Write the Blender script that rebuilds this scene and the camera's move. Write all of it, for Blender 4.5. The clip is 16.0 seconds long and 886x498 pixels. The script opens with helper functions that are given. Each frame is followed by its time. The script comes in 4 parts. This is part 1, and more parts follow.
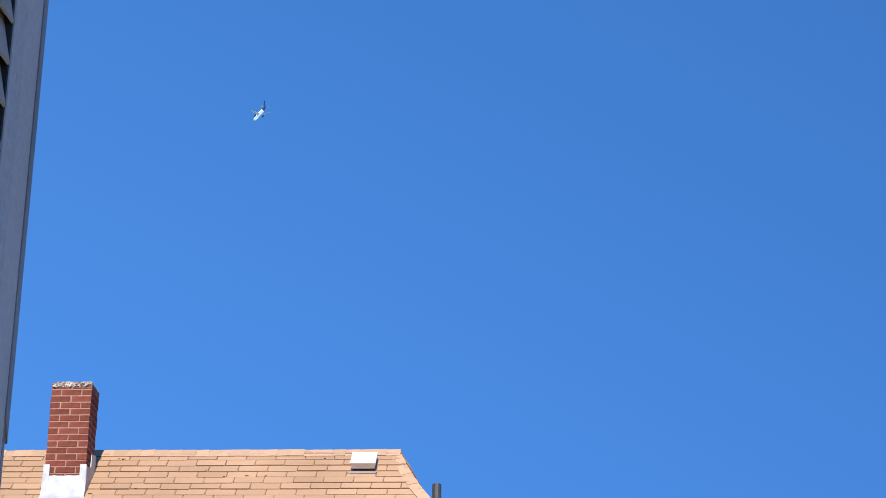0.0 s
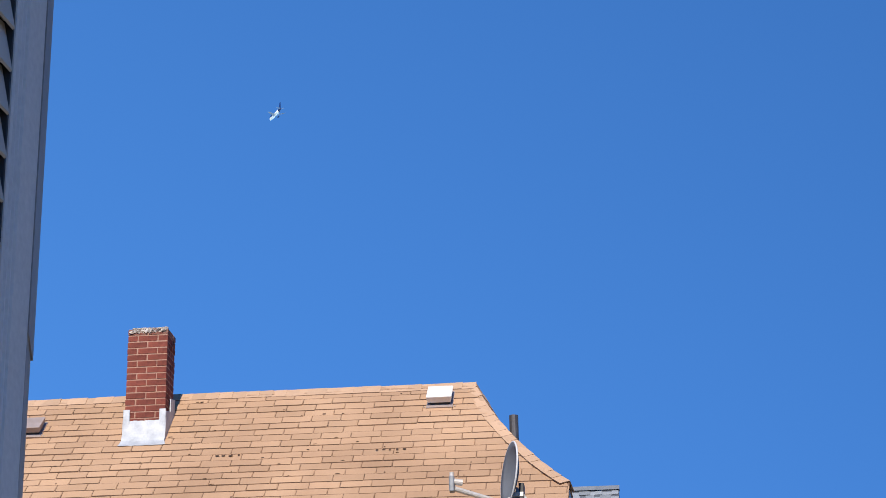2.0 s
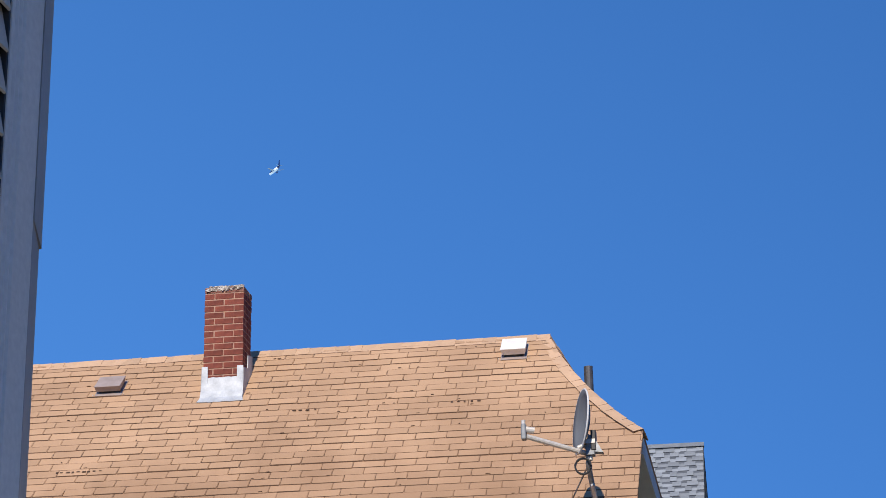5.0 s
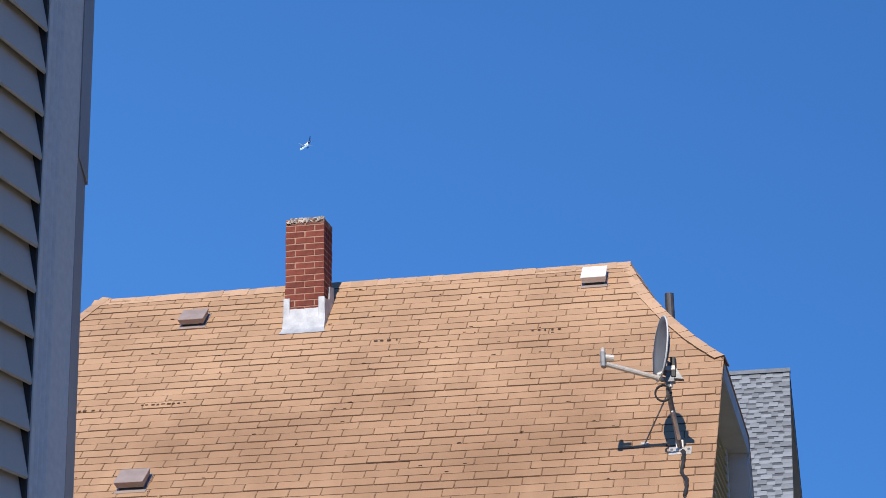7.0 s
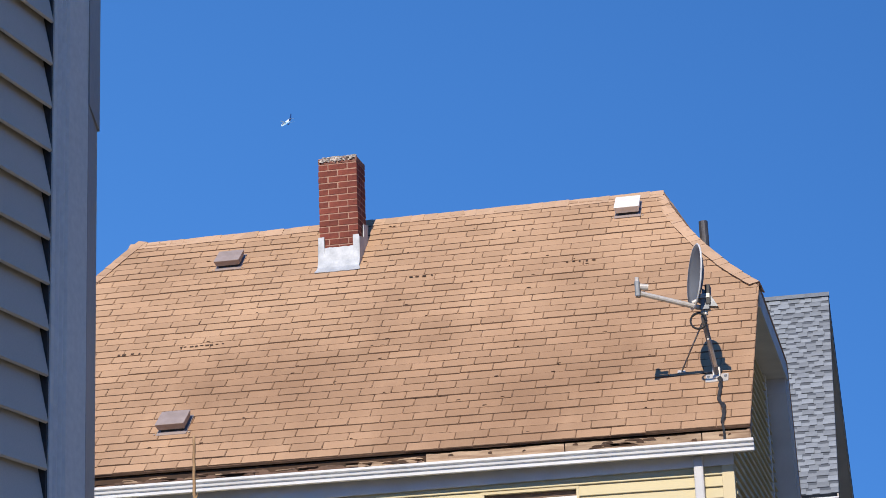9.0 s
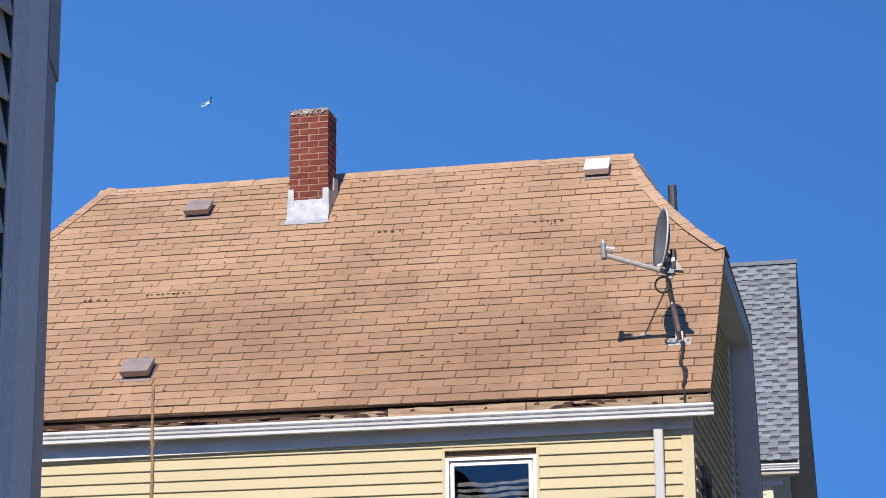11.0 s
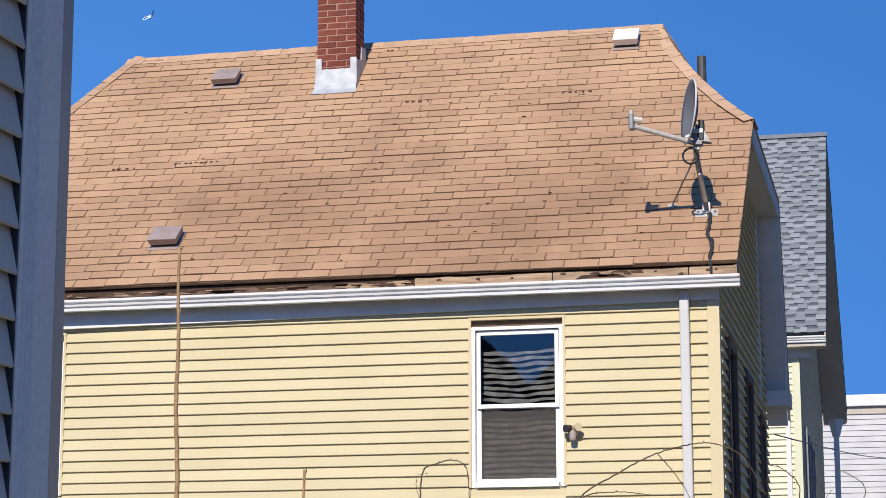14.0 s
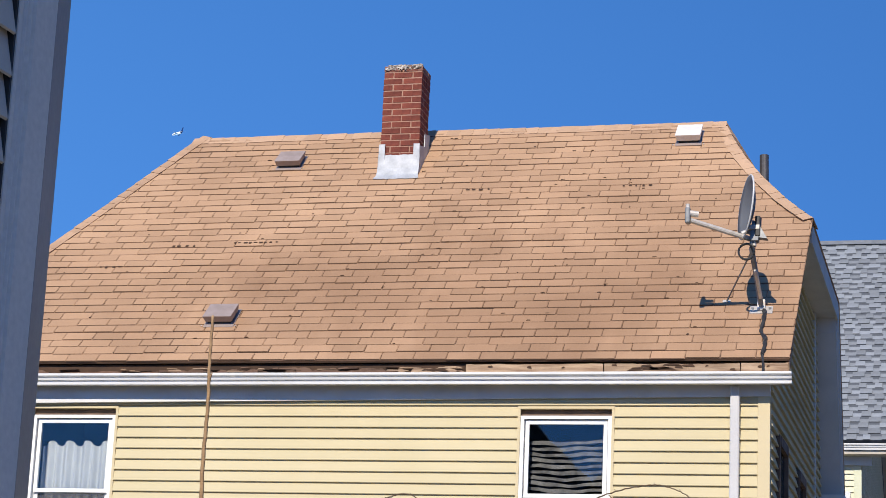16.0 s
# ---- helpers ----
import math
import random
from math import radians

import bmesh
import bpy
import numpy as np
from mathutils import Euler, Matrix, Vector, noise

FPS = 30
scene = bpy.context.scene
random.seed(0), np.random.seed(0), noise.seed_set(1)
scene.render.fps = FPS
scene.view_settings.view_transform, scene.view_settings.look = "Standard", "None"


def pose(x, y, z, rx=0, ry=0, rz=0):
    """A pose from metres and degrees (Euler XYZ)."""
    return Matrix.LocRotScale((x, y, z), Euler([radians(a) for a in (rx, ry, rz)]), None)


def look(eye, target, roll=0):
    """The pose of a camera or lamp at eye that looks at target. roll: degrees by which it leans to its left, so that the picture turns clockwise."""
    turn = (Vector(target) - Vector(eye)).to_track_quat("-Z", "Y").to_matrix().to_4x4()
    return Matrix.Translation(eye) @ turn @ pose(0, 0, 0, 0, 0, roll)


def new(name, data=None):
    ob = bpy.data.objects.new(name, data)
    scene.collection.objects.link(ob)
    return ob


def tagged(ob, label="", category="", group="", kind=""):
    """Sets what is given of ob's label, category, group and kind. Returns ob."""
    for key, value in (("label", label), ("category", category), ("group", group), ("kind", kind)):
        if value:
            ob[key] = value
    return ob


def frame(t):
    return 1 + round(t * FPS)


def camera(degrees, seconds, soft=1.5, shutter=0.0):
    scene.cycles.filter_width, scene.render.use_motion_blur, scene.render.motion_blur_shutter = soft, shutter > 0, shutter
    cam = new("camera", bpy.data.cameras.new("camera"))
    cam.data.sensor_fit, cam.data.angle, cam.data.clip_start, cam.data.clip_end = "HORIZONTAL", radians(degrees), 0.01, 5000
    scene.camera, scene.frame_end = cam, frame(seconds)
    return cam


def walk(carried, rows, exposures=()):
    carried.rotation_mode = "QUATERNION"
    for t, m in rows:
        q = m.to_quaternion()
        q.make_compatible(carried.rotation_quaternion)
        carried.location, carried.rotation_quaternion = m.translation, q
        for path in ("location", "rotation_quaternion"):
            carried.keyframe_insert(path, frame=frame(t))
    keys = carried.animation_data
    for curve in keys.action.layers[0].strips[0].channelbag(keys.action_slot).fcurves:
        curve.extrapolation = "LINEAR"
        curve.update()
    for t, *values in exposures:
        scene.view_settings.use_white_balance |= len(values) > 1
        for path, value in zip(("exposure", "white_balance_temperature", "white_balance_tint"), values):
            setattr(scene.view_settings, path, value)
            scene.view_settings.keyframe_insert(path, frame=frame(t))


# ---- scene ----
cam = camera(23.617, 16.0, soft=0.75)


def eye(x, y, z, yaw, pitch, roll):
    a, b = radians(yaw), radians(pitch)
    way = Vector((-math.sin(a) * math.cos(b), math.cos(a) * math.cos(b), math.sin(b)))
    return look((x, y, z), Vector((x, y, z)) + 10 * way, roll)


walk(cam, [
    (0, eye(1.044, -17.923, 2.818, 3.792, 21.597, 0.903)),
    (0.5, eye(1.069, -17.891, 2.818, 3.819, 21.896, 0.007)),
    (1, eye(1.096, -17.887, 2.805, 4.139, 22.313, 0.171)),
    (1.5, eye(1.126, -17.924, 2.776, 4.955, 21.780, -0.528)),
    (2, eye(1.178, -17.924, 2.737, 6.144, 19.976, -0.618)),
    (2.5, eye(1.175, -17.899, 2.706, 7.107, 19.640, -0.504)),
    (3, eye(1.185, -17.887, 2.726, 7.140, 19.923, -0.350)),
    (3.5, eye(1.214, -17.884, 2.719, 5.988, 19.174, -0.152)),
    (4, eye(1.253, -17.939, 2.667, 5.607, 18.841, 1.285)),
    (4.5, eye(1.322, -18.033, 2.591, 6.736, 19.016, 0.647)),
    (5, eye(1.379, -17.967, 2.529, 8.771, 19.205, -0.833)),
    (7.5, eye(1.476, -17.971, 2.519, 11.801, 16.564, -1.229)),
    (8, eye(1.477, -17.974, 2.507, 12.195, 16.028, -2.149)),
    (8.5, eye(1.510, -17.971, 2.516, 12.297, 15.988, -2.331)),
    (9, eye(1.536, -17.992, 2.513, 12.465, 15.591, -2.185)),
    (11.5, eye(1.595, -18.040, 2.503, 11.593, 13.813, -0.485)),
    (12, eye(1.594, -18.023, 2.495, 11.515, 13.030, -0.882)),
    (12.5, eye(1.604, -18.021, 2.497, 12.320, 12.523, -1.944)),
    (13, eye(1.609, -18.016, 2.493, 12.769, 12.503, -1.810)),
    (13.5, eye(1.618, -18.039, 2.495, 12.817, 11.983, -1.176)),
    (14, eye(1.614, -18.043, 2.487, 12.568, 10.912, -0.090)),
    (14.5, eye(1.650, -18.050, 2.433, 12.594, 11.809, 0.750)),
    (15, eye(1.740, -18.041, 2.398, 13.467, 12.650, 1.317)),
    (15.5, eye(1.793, -18.042, 2.383, 14.290, 12.700, 1.914)),
    (16, eye(1.815, -18.002, 2.375, 14.755, 13.537, 2.493)),
], [(0.0, 0.28), (1.5, 0.25), (2.3, 0.06), (5.0, 0.0), (16.0, 0.0)])

# ---- light ----
SUN_EL, SUN_AZ = 33.0, 1.3          # height, and degrees to the left of straight out from the front wall
world = bpy.data.worlds.new("sky")
world.use_nodes = True
scene.world = world
wn = world.node_tree.nodes
sky = wn.new("ShaderNodeTexSky")
sky.sky_type, sky.sun_disc = "NISHITA", False
sky.sun_elevation, sky.sun_rotation = radians(SUN_EL), radians(180 + SUN_AZ)
sky.altitude, sky.air_density, sky.dust_density, sky.ozone_density = 3000, 1.1, 0.0, 6.0
way, flat = wn.new("ShaderNodeTexCoord"), wn.new("ShaderNodeVectorMath")          # sky lookup flattened to pale little towards the horizon, fitted to the view
flat.operation = "MULTIPLY_ADD"
flat.inputs[1].default_value, flat.inputs[2].default_value = (1, 1, 0.42), (0, 0, 0.335)
world.node_tree.links.new(way.outputs["Generated"], flat.inputs[0])
lean = wn.new("ShaderNodeMapping")          # tilted to put the deepest blue on the right, fitted to the view
lean.vector_type = "VECTOR"
lean.inputs["Rotation"].default_value = (0, radians(-13), 0)
world.node_tree.links.new(flat.outputs[0], lean.inputs[0])
world.node_tree.links.new(lean.outputs[0], sky.inputs[0])
tone = wn.new("ShaderNodeHueSaturation")          # deep clear-day blue
tone.inputs["Hue"].default_value, tone.inputs["Saturation"].default_value = 0.5035, 1.155
tone.inputs["Value"].default_value = 1.19
world.node_tree.links.new(sky.outputs[0], tone.inputs["Color"])
world.node_tree.links.new(tone.outputs[0], wn["Background"].inputs[0])
wn["Background"].inputs[1].default_value = 0.15
sun_from = Vector((-math.sin(radians(SUN_AZ)) * math.cos(radians(SUN_EL)),
                   -math.cos(radians(SUN_AZ)) * math.cos(radians(SUN_EL)), math.sin(radians(SUN_EL))))
sun = new("sun", bpy.data.lights.new("sun", "SUN"))
sun.data.energy, sun.data.angle, sun.data.color = 5.0, radians(0.53), (1.0, 0.905, 0.765)
sun.matrix_world = look(sun_from * 60, (0, 0, 0))


# ---- materials ----
def mat(name, a, b=None, rough=0.8, metal=0.0, scale=6.0, fine=120.0, bump=0.15, vary=0.0, dist=0.004, stretch=(1, 1, 1), ior=1.45, dark_area=None):
    """Two-colour procedural surface: blotches between a and b, fine grain, relief, change from piece to piece."""
    m = bpy.data.materials.new(name)
    m.use_nodes = True
    nt = m.node_tree
    n, ln = nt.nodes, nt.links
    p = n["Principled BSDF"]
    p.inputs["Metallic"].default_value, p.inputs["IOR"].default_value = metal, ior
    b = b or tuple(c * 0.8 for c in a)
    co = n.new("ShaderNodeTexCoord")
    mp = n.new("ShaderNodeMapping")
    mp.inputs["Scale"].default_value = stretch
    if dark_area:
        ln.new(n.new("ShaderNodeNewGeometry").outputs["Position"], mp.inputs[0])          # one pattern over all the pieces
    else:
        ln.new(co.outputs["Object"], mp.inputs[0])
    big = n.new("ShaderNodeTexNoise")
    big.inputs["Scale"].default_value, big.inputs["Detail"].default_value = scale, 5
    small = n.new("ShaderNodeTexNoise")
    small.inputs["Scale"].default_value, small.inputs["Detail"].default_value = fine, 3
    ln.new(mp.outputs[0], big.inputs[0])
    ln.new(mp.outputs[0], small.inputs[0])
    ramp = n.new("ShaderNodeValToRGB")
    ramp.color_ramp.elements[0].position, ramp.color_ramp.elements[1].position = 0.35, 0.68
    ramp.color_ramp.elements[0].color, ramp.color_ramp.elements[1].color = (*a, 1), (*b, 1)
    ln.new(big.outputs[0], ramp.inputs[0])
    hsv = n.new("ShaderNodeHueSaturation")
    ln.new(ramp.outputs[0], hsv.inputs["Color"])
    if dark_area:
        # a darker area: (middle, half-widths, tint), its edge broken up by noise and by streaks down the slope
        mid, half, tint = dark_area
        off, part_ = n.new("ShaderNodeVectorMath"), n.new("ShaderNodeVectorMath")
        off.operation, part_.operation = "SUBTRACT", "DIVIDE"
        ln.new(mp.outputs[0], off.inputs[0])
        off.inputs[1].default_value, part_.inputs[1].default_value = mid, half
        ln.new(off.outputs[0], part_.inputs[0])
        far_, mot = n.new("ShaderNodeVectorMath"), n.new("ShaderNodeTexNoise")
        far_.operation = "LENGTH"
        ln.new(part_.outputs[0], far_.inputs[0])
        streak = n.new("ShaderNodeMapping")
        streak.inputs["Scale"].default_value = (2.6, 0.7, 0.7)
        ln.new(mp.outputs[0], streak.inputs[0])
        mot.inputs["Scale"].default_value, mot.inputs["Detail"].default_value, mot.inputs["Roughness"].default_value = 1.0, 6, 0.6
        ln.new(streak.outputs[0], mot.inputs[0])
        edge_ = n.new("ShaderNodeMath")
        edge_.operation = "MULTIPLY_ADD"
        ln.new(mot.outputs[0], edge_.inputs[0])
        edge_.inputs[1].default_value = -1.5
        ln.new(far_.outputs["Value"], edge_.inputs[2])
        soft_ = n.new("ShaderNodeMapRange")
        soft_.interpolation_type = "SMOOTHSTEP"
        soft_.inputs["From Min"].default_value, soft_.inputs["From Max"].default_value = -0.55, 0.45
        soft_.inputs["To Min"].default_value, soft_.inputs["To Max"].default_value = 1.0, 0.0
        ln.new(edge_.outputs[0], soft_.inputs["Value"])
        dark_mix = n.new("ShaderNodeMix")
        dark_mix.data_type, dark_mix.blend_type = "RGBA", "MULTIPLY"
        ln.new(soft_.outputs[0], dark_mix.inputs["Factor"])
        ln.new(ramp.outputs[0], dark_mix.inputs[6])
        dark_mix.inputs[7].default_value = (*tint, 1)
        ln.new(dark_mix.outputs[2], hsv.inputs["Color"])
    val = n.new("ShaderNodeMath")
    val.operation = "MULTIPLY_ADD"
    ln.new(small.outputs[0], val.inputs[0])
    val.inputs[1].default_value, val.inputs[2].default_value = 0.3, 0.85
    last = val
    if vary:
        oi, ge = n.new("ShaderNodeObjectInfo"), n.new("ShaderNodeNewGeometry")
        add, fr, ma, mu = (n.new("ShaderNodeMath") for _ in range(4))
        add.operation, fr.operation, ma.operation, mu.operation = "ADD", "FRACT", "MULTIPLY_ADD", "MULTIPLY"
        ln.new(oi.outputs["Random"], add.inputs[0])
        ln.new(ge.outputs["Random Per Island"], add.inputs[1])
        ln.new(add.outputs[0], fr.inputs[0])
        ln.new(fr.outputs[0], ma.inputs[0])
        ma.inputs[1].default_value, ma.inputs[2].default_value = vary, 1 - vary / 2
        ln.new(ma.outputs[0], mu.inputs[0])
        ln.new(val.outputs[0], mu.inputs[1])
        last = mu
    ln.new(last.outputs[0], hsv.inputs["Value"])
    ln.new(hsv.outputs[0], p.inputs["Base Color"])
    rr = n.new("ShaderNodeMath")
    rr.operation = "MULTIPLY_ADD"
    ln.new(big.outputs[0], rr.inputs[0])
    rr.inputs[1].default_value, rr.inputs[2].default_value = 0.2, rough - 0.1
    ln.new(rr.outputs[0], p.inputs["Roughness"])
    bp = n.new("ShaderNodeBump")
    bp.inputs["Strength"].default_value, bp.inputs["Distance"].default_value = bump, dist
    ln.new(small.outputs[0], bp.inputs["Height"])
    ln.new(bp.outputs[0], p.inputs["Normal"])
    return m


def glass_mat(name, wave=0.05, mirror=0.075, tint=(0.8, 0.83, 0.85), veil=0.0):
    m = bpy.data.materials.new(name)
    m.use_nodes = True
    n, ln = m.node_tree.nodes, m.node_tree.links
    n.remove(n["Principled BSDF"])
    gl, tr, mx = n.new("ShaderNodeBsdfGlossy"), n.new("ShaderNodeBsdfTransparent"), n.new("ShaderNodeMixShader")
    gl.inputs["Roughness"].default_value = 0.01
    tr.inputs[0].default_value = (*tint, 1)
    mx.inputs[0].default_value = mirror
    co, ns, bp = n.new("ShaderNodeTexCoord"), n.new("ShaderNodeTexNoise"), n.new("ShaderNodeBump")
    ns.inputs["Scale"].default_value, ns.inputs["Detail"].default_value = 3.0, 1
    bp.inputs["Strength"].default_value, bp.inputs["Distance"].default_value = wave, 0.01
    ln.new(co.outputs["Object"], ns.inputs[0])
    ln.new(ns.outputs[0], bp.inputs["Height"])
    ln.new(bp.outputs[0], gl.inputs["Normal"])
    ln.new(tr.outputs[0], mx.inputs[1])
    ln.new(gl.outputs[0], mx.inputs[2])
    last = mx
    if veil:          # the woven insect screen takes a share of the light
        mesh_, mv = n.new("ShaderNodeBsdfDiffuse"), n.new("ShaderNodeMixShader")
        mesh_.inputs[0].default_value, mv.inputs[0].default_value = (0.20, 0.19, 0.19, 1), veil
        ln.new(mx.outputs[0], mv.inputs[1])
        ln.new(mesh_.outputs[0], mv.inputs[2])
        last = mv
    ln.new(last.outputs[0], n["Material Output"].inputs[0])
    return m


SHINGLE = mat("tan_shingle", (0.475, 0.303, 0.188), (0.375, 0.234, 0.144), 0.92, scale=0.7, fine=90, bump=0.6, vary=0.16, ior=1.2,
              dark_area=((-2.2, 0.55, 6.5), (4.2, 1.6, 1.6), (0.80, 0.775, 0.765)))
SHINGLE_CAP = mat("tan_cap_shingle", (0.51, 0.335, 0.215), (0.41, 0.26, 0.165), 0.92, scale=3, fine=160, bump=0.5, vary=0.22)
TAR = mat("weathered_underlay", (0.17, 0.10, 0.065), (0.12, 0.07, 0.045), 0.95, scale=8)
# dark cut edge, which also carries the shadow line between courses in its colour
EDGE_SHADE = mat("cut_edge_and_shade", (0.10, 0.060, 0.038), (0.18, 0.108, 0.072), 0.95, scale=2.0, fine=60)
STAIN_AND_SHADE = mat("dark_hole_and_shade", (0.05, 0.03, 0.02), (0.09, 0.05, 0.03), 0.95)
GREY_SHINGLE = mat("slate_grey_shingle", (0.235, 0.255, 0.28), (0.155, 0.172, 0.195), 0.9, scale=5, fine=150, bump=0.5, vary=0.42)
GREY_UNDER = mat("grey_underlay", (0.07, 0.08, 0.10), (0.05, 0.06, 0.07), 0.95)
BRICK = mat("red_brick", (0.21, 0.053, 0.034), (0.135, 0.036, 0.026), 0.9, scale=14, fine=180, bump=0.6, vary=0.35)
MORTAR = mat("pink_mortar", (0.40, 0.24, 0.175), (0.31, 0.17, 0.125), 0.95, scale=20, fine=200, bump=0.5)
CROWN = mat("crumbling_mortar", (0.62, 0.56, 0.50), (0.07, 0.05, 0.045), 0.95, scale=30, fine=150, bump=0.8, dist=0.01)
LEAD = mat("painted_flashing", (0.50, 0.52, 0.55), (0.38, 0.40, 0.43), 0.6, metal=0.2, scale=9, fine=60, bump=0.3)
YELLOW = mat("yellow_vinyl", (0.59, 0.515, 0.335), (0.555, 0.485, 0.31), 0.7, scale=1.5, fine=420, bump=0.05, vary=0.06, ior=1.2)
YELLOW_TRIM = mat("cream_yellow_trim", (0.60, 0.505, 0.315), (0.575, 0.485, 0.30), 0.5, scale=2, bump=0.03)
YELLOW_SIDE = YELLOW
WHITE = mat("white_metal", (0.70, 0.70, 0.70), (0.62, 0.62, 0.62), 0.4, scale=3, bump=0.03)
DOWN = mat("off_white_aluminium", (0.56, 0.555, 0.56), (0.51, 0.505, 0.51), 0.45, scale=3, bump=0.03)
VINYL_WHITE = mat("white_vinyl", (0.85, 0.85, 0.84), (0.80, 0.80, 0.79), 0.45, scale=4, bump=0.02)
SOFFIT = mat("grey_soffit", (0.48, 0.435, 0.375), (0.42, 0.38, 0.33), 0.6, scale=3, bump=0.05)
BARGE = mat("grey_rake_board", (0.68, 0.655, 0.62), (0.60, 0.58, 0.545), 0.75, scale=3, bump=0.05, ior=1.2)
OLDWOOD = mat("weathered_wood", (0.44, 0.315, 0.21), (0.22, 0.14, 0.09), 0.9, scale=5, fine=50, bump=0.5, stretch=(0.6, 4, 6), vary=0.35)
DARKWOOD = mat("rotten_wood", (0.20, 0.12, 0.085), (0.11, 0.07, 0.05), 0.95, scale=5, fine=50, bump=0.6, stretch=(0.6, 4, 6), vary=0.3)
BRICK_TOP = mat("mortar_smeared_brick", (0.19, 0.065, 0.048), (0.27, 0.16, 0.125), 0.95, scale=28, fine=150, bump=0.8, vary=0.3)
BROWN = mat("brown_casing", (0.17, 0.11, 0.075), (0.11, 0.07, 0.05), 0.8)
VENT_GREY = mat("brown_grey_vent", (0.34, 0.275, 0.255), (0.28, 0.225, 0.205), 0.6, scale=9, fine=120, bump=0.1)
VENT_WHITE = mat("white_vent", (0.78, 0.76, 0.74), (0.66, 0.63, 0.60), 0.55, scale=9, bump=0.1)
BLACK = mat("black_plastic_and_shade", (0.025, 0.025, 0.028), (0.04, 0.04, 0.04), 0.5, scale=20, bump=0.05)
PIPE = mat("dark_pipe", (0.06, 0.06, 0.07), (0.10, 0.10, 0.11), 0.5, metal=0.4, scale=10)
DISH = mat("grey_dish_enamel", (0.16, 0.17, 0.185), (0.13, 0.14, 0.155), 0.6, scale=5, bump=0.05, ior=1.25)
RIM = mat("pale_dish_edge", (0.66, 0.66, 0.66), (0.55, 0.55, 0.55), 0.4)
STEEL = mat("galvanised_steel", (0.66, 0.61, 0.55), (0.50, 0.46, 0.42), 0.45, metal=0.3, scale=20, bump=0.1)
DARKSTEEL = mat("grey_steel", (0.24, 0.25, 0.27), (0.18, 0.19, 0.20), 0.5, metal=0.25, scale=18, bump=0.1)
GREY_SIDING = mat("grey_vinyl", (0.60, 0.55, 0.475), (0.56, 0.515, 0.445), 0.75, scale=2, fine=420, bump=0.08, vary=0.03, ior=1.2)
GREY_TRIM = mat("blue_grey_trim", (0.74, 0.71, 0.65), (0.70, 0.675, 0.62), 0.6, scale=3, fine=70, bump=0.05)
# the same trim for the post's return face, its shade put into the colour
GREY_TRIM_SHADED = mat("grey_trim_shaded_return", (0.32, 0.30, 0.275), (0.28, 0.26, 0.24), 0.55, scale=3, fine=70, bump=0.05)
PALE = mat("pale_yellow_vinyl", (0.62, 0.60, 0.45), (0.58, 0.56, 0.42), 0.55, scale=2, bump=0.05)
PALE_TRIM = mat("pale_lime_trim", (0.62, 0.63, 0.46), (0.59, 0.60, 0.44), 0.5, scale=2, bump=0.03)
WHITE_SIDING = mat("white_vinyl_siding", (0.50, 0.50, 0.515), (0.455, 0.455, 0.47), 0.6, scale=2, bump=0.05, vary=0.04)
BARK = mat("bare_bark", (0.40, 0.26, 0.14), (0.24, 0.15, 0.085), 0.9, scale=12, fine=90, bump=0.5, dist=0.01)
TWIG = mat("grey_twig", (0.13, 0.09, 0.06), (0.08, 0.055, 0.04), 0.9, scale=20)
GLASS = glass_mat("window_glass")
SCREENED = glass_mat("screened_glass", 0.05, 0.05, (0.55, 0.55, 0.55), 0.22)
CURTAIN = mat("white_curtain", (0.62, 0.64, 0.65), (0.54, 0.56, 0.58), 0.9, scale=5)
ROOM = mat("room_shade", (0.10, 0.095, 0.09), (0.08, 0.075, 0.07), 0.9, scale=2)
BLIND = mat("grey_blind", (0.25, 0.235, 0.225), (0.07, 0.066, 0.066), 0.7, scale=9)
YARD = mat("bounce_toned_yard", (0.18, 0.155, 0.11), (0.13, 0.115, 0.08), 0.95, scale=0.6, fine=30, bump=0.6, dist=0.03)
PLANE_WHITE = mat("aircraft_white", (0.92, 0.92, 0.92), (0.88, 0.88, 0.88), 0.3, scale=0.3, fine=2, bump=0)
PLANE_BLUE = mat("aircraft_navy", (0.012, 0.038, 0.15), (0.01, 0.032, 0.12), 0.4, scale=0.3, fine=2, bump=0)
PLANE_GREY = mat("aircraft_grey", (0.30, 0.34, 0.42), (0.26, 0.30, 0.38), 0.4, scale=0.3, fine=2, bump=0)


# ---- mesh tools ----
def mesh(bm, name, material):
    me = bpy.data.meshes.new(name)
    bmesh.ops.recalc_face_normals(bm, faces=bm.faces)
    bm.to_mesh(me)
    bm.free()
    me.materials.append(material)
    return me


def part(name, bm, material, parent=None, label="", m=None, smooth=False):
    me = mesh(bm, name, material) if isinstance(bm, bmesh.types.BMesh) else bm
    if smooth:
        for p in me.polygons:
            p.use_smooth = True
    ob = new(name, me)
    ob.parent = parent
    if m is not None:
        ob.matrix_basis = m
    if label:
        ob["label"] = label
    return ob


def thing(name, m, label, category, group="", kind=""):
    ob = new(name)
    ob.empty_display_size = 0.1
    ob.matrix_basis = m
    return tagged(ob, label, category, group, kind)


def hexa(bm, pts):
    """A solid of eight corners: four below, four above, in the same turn."""
    v = [bm.verts.new(p) for p in pts]
    for f in ((3, 2, 1, 0), (4, 5, 6, 7), (0, 1, 5, 4), (1, 2, 6, 5), (2, 3, 7, 6), (3, 0, 4, 7)):
        bm.faces.new([v[i] for i in f])
    return v


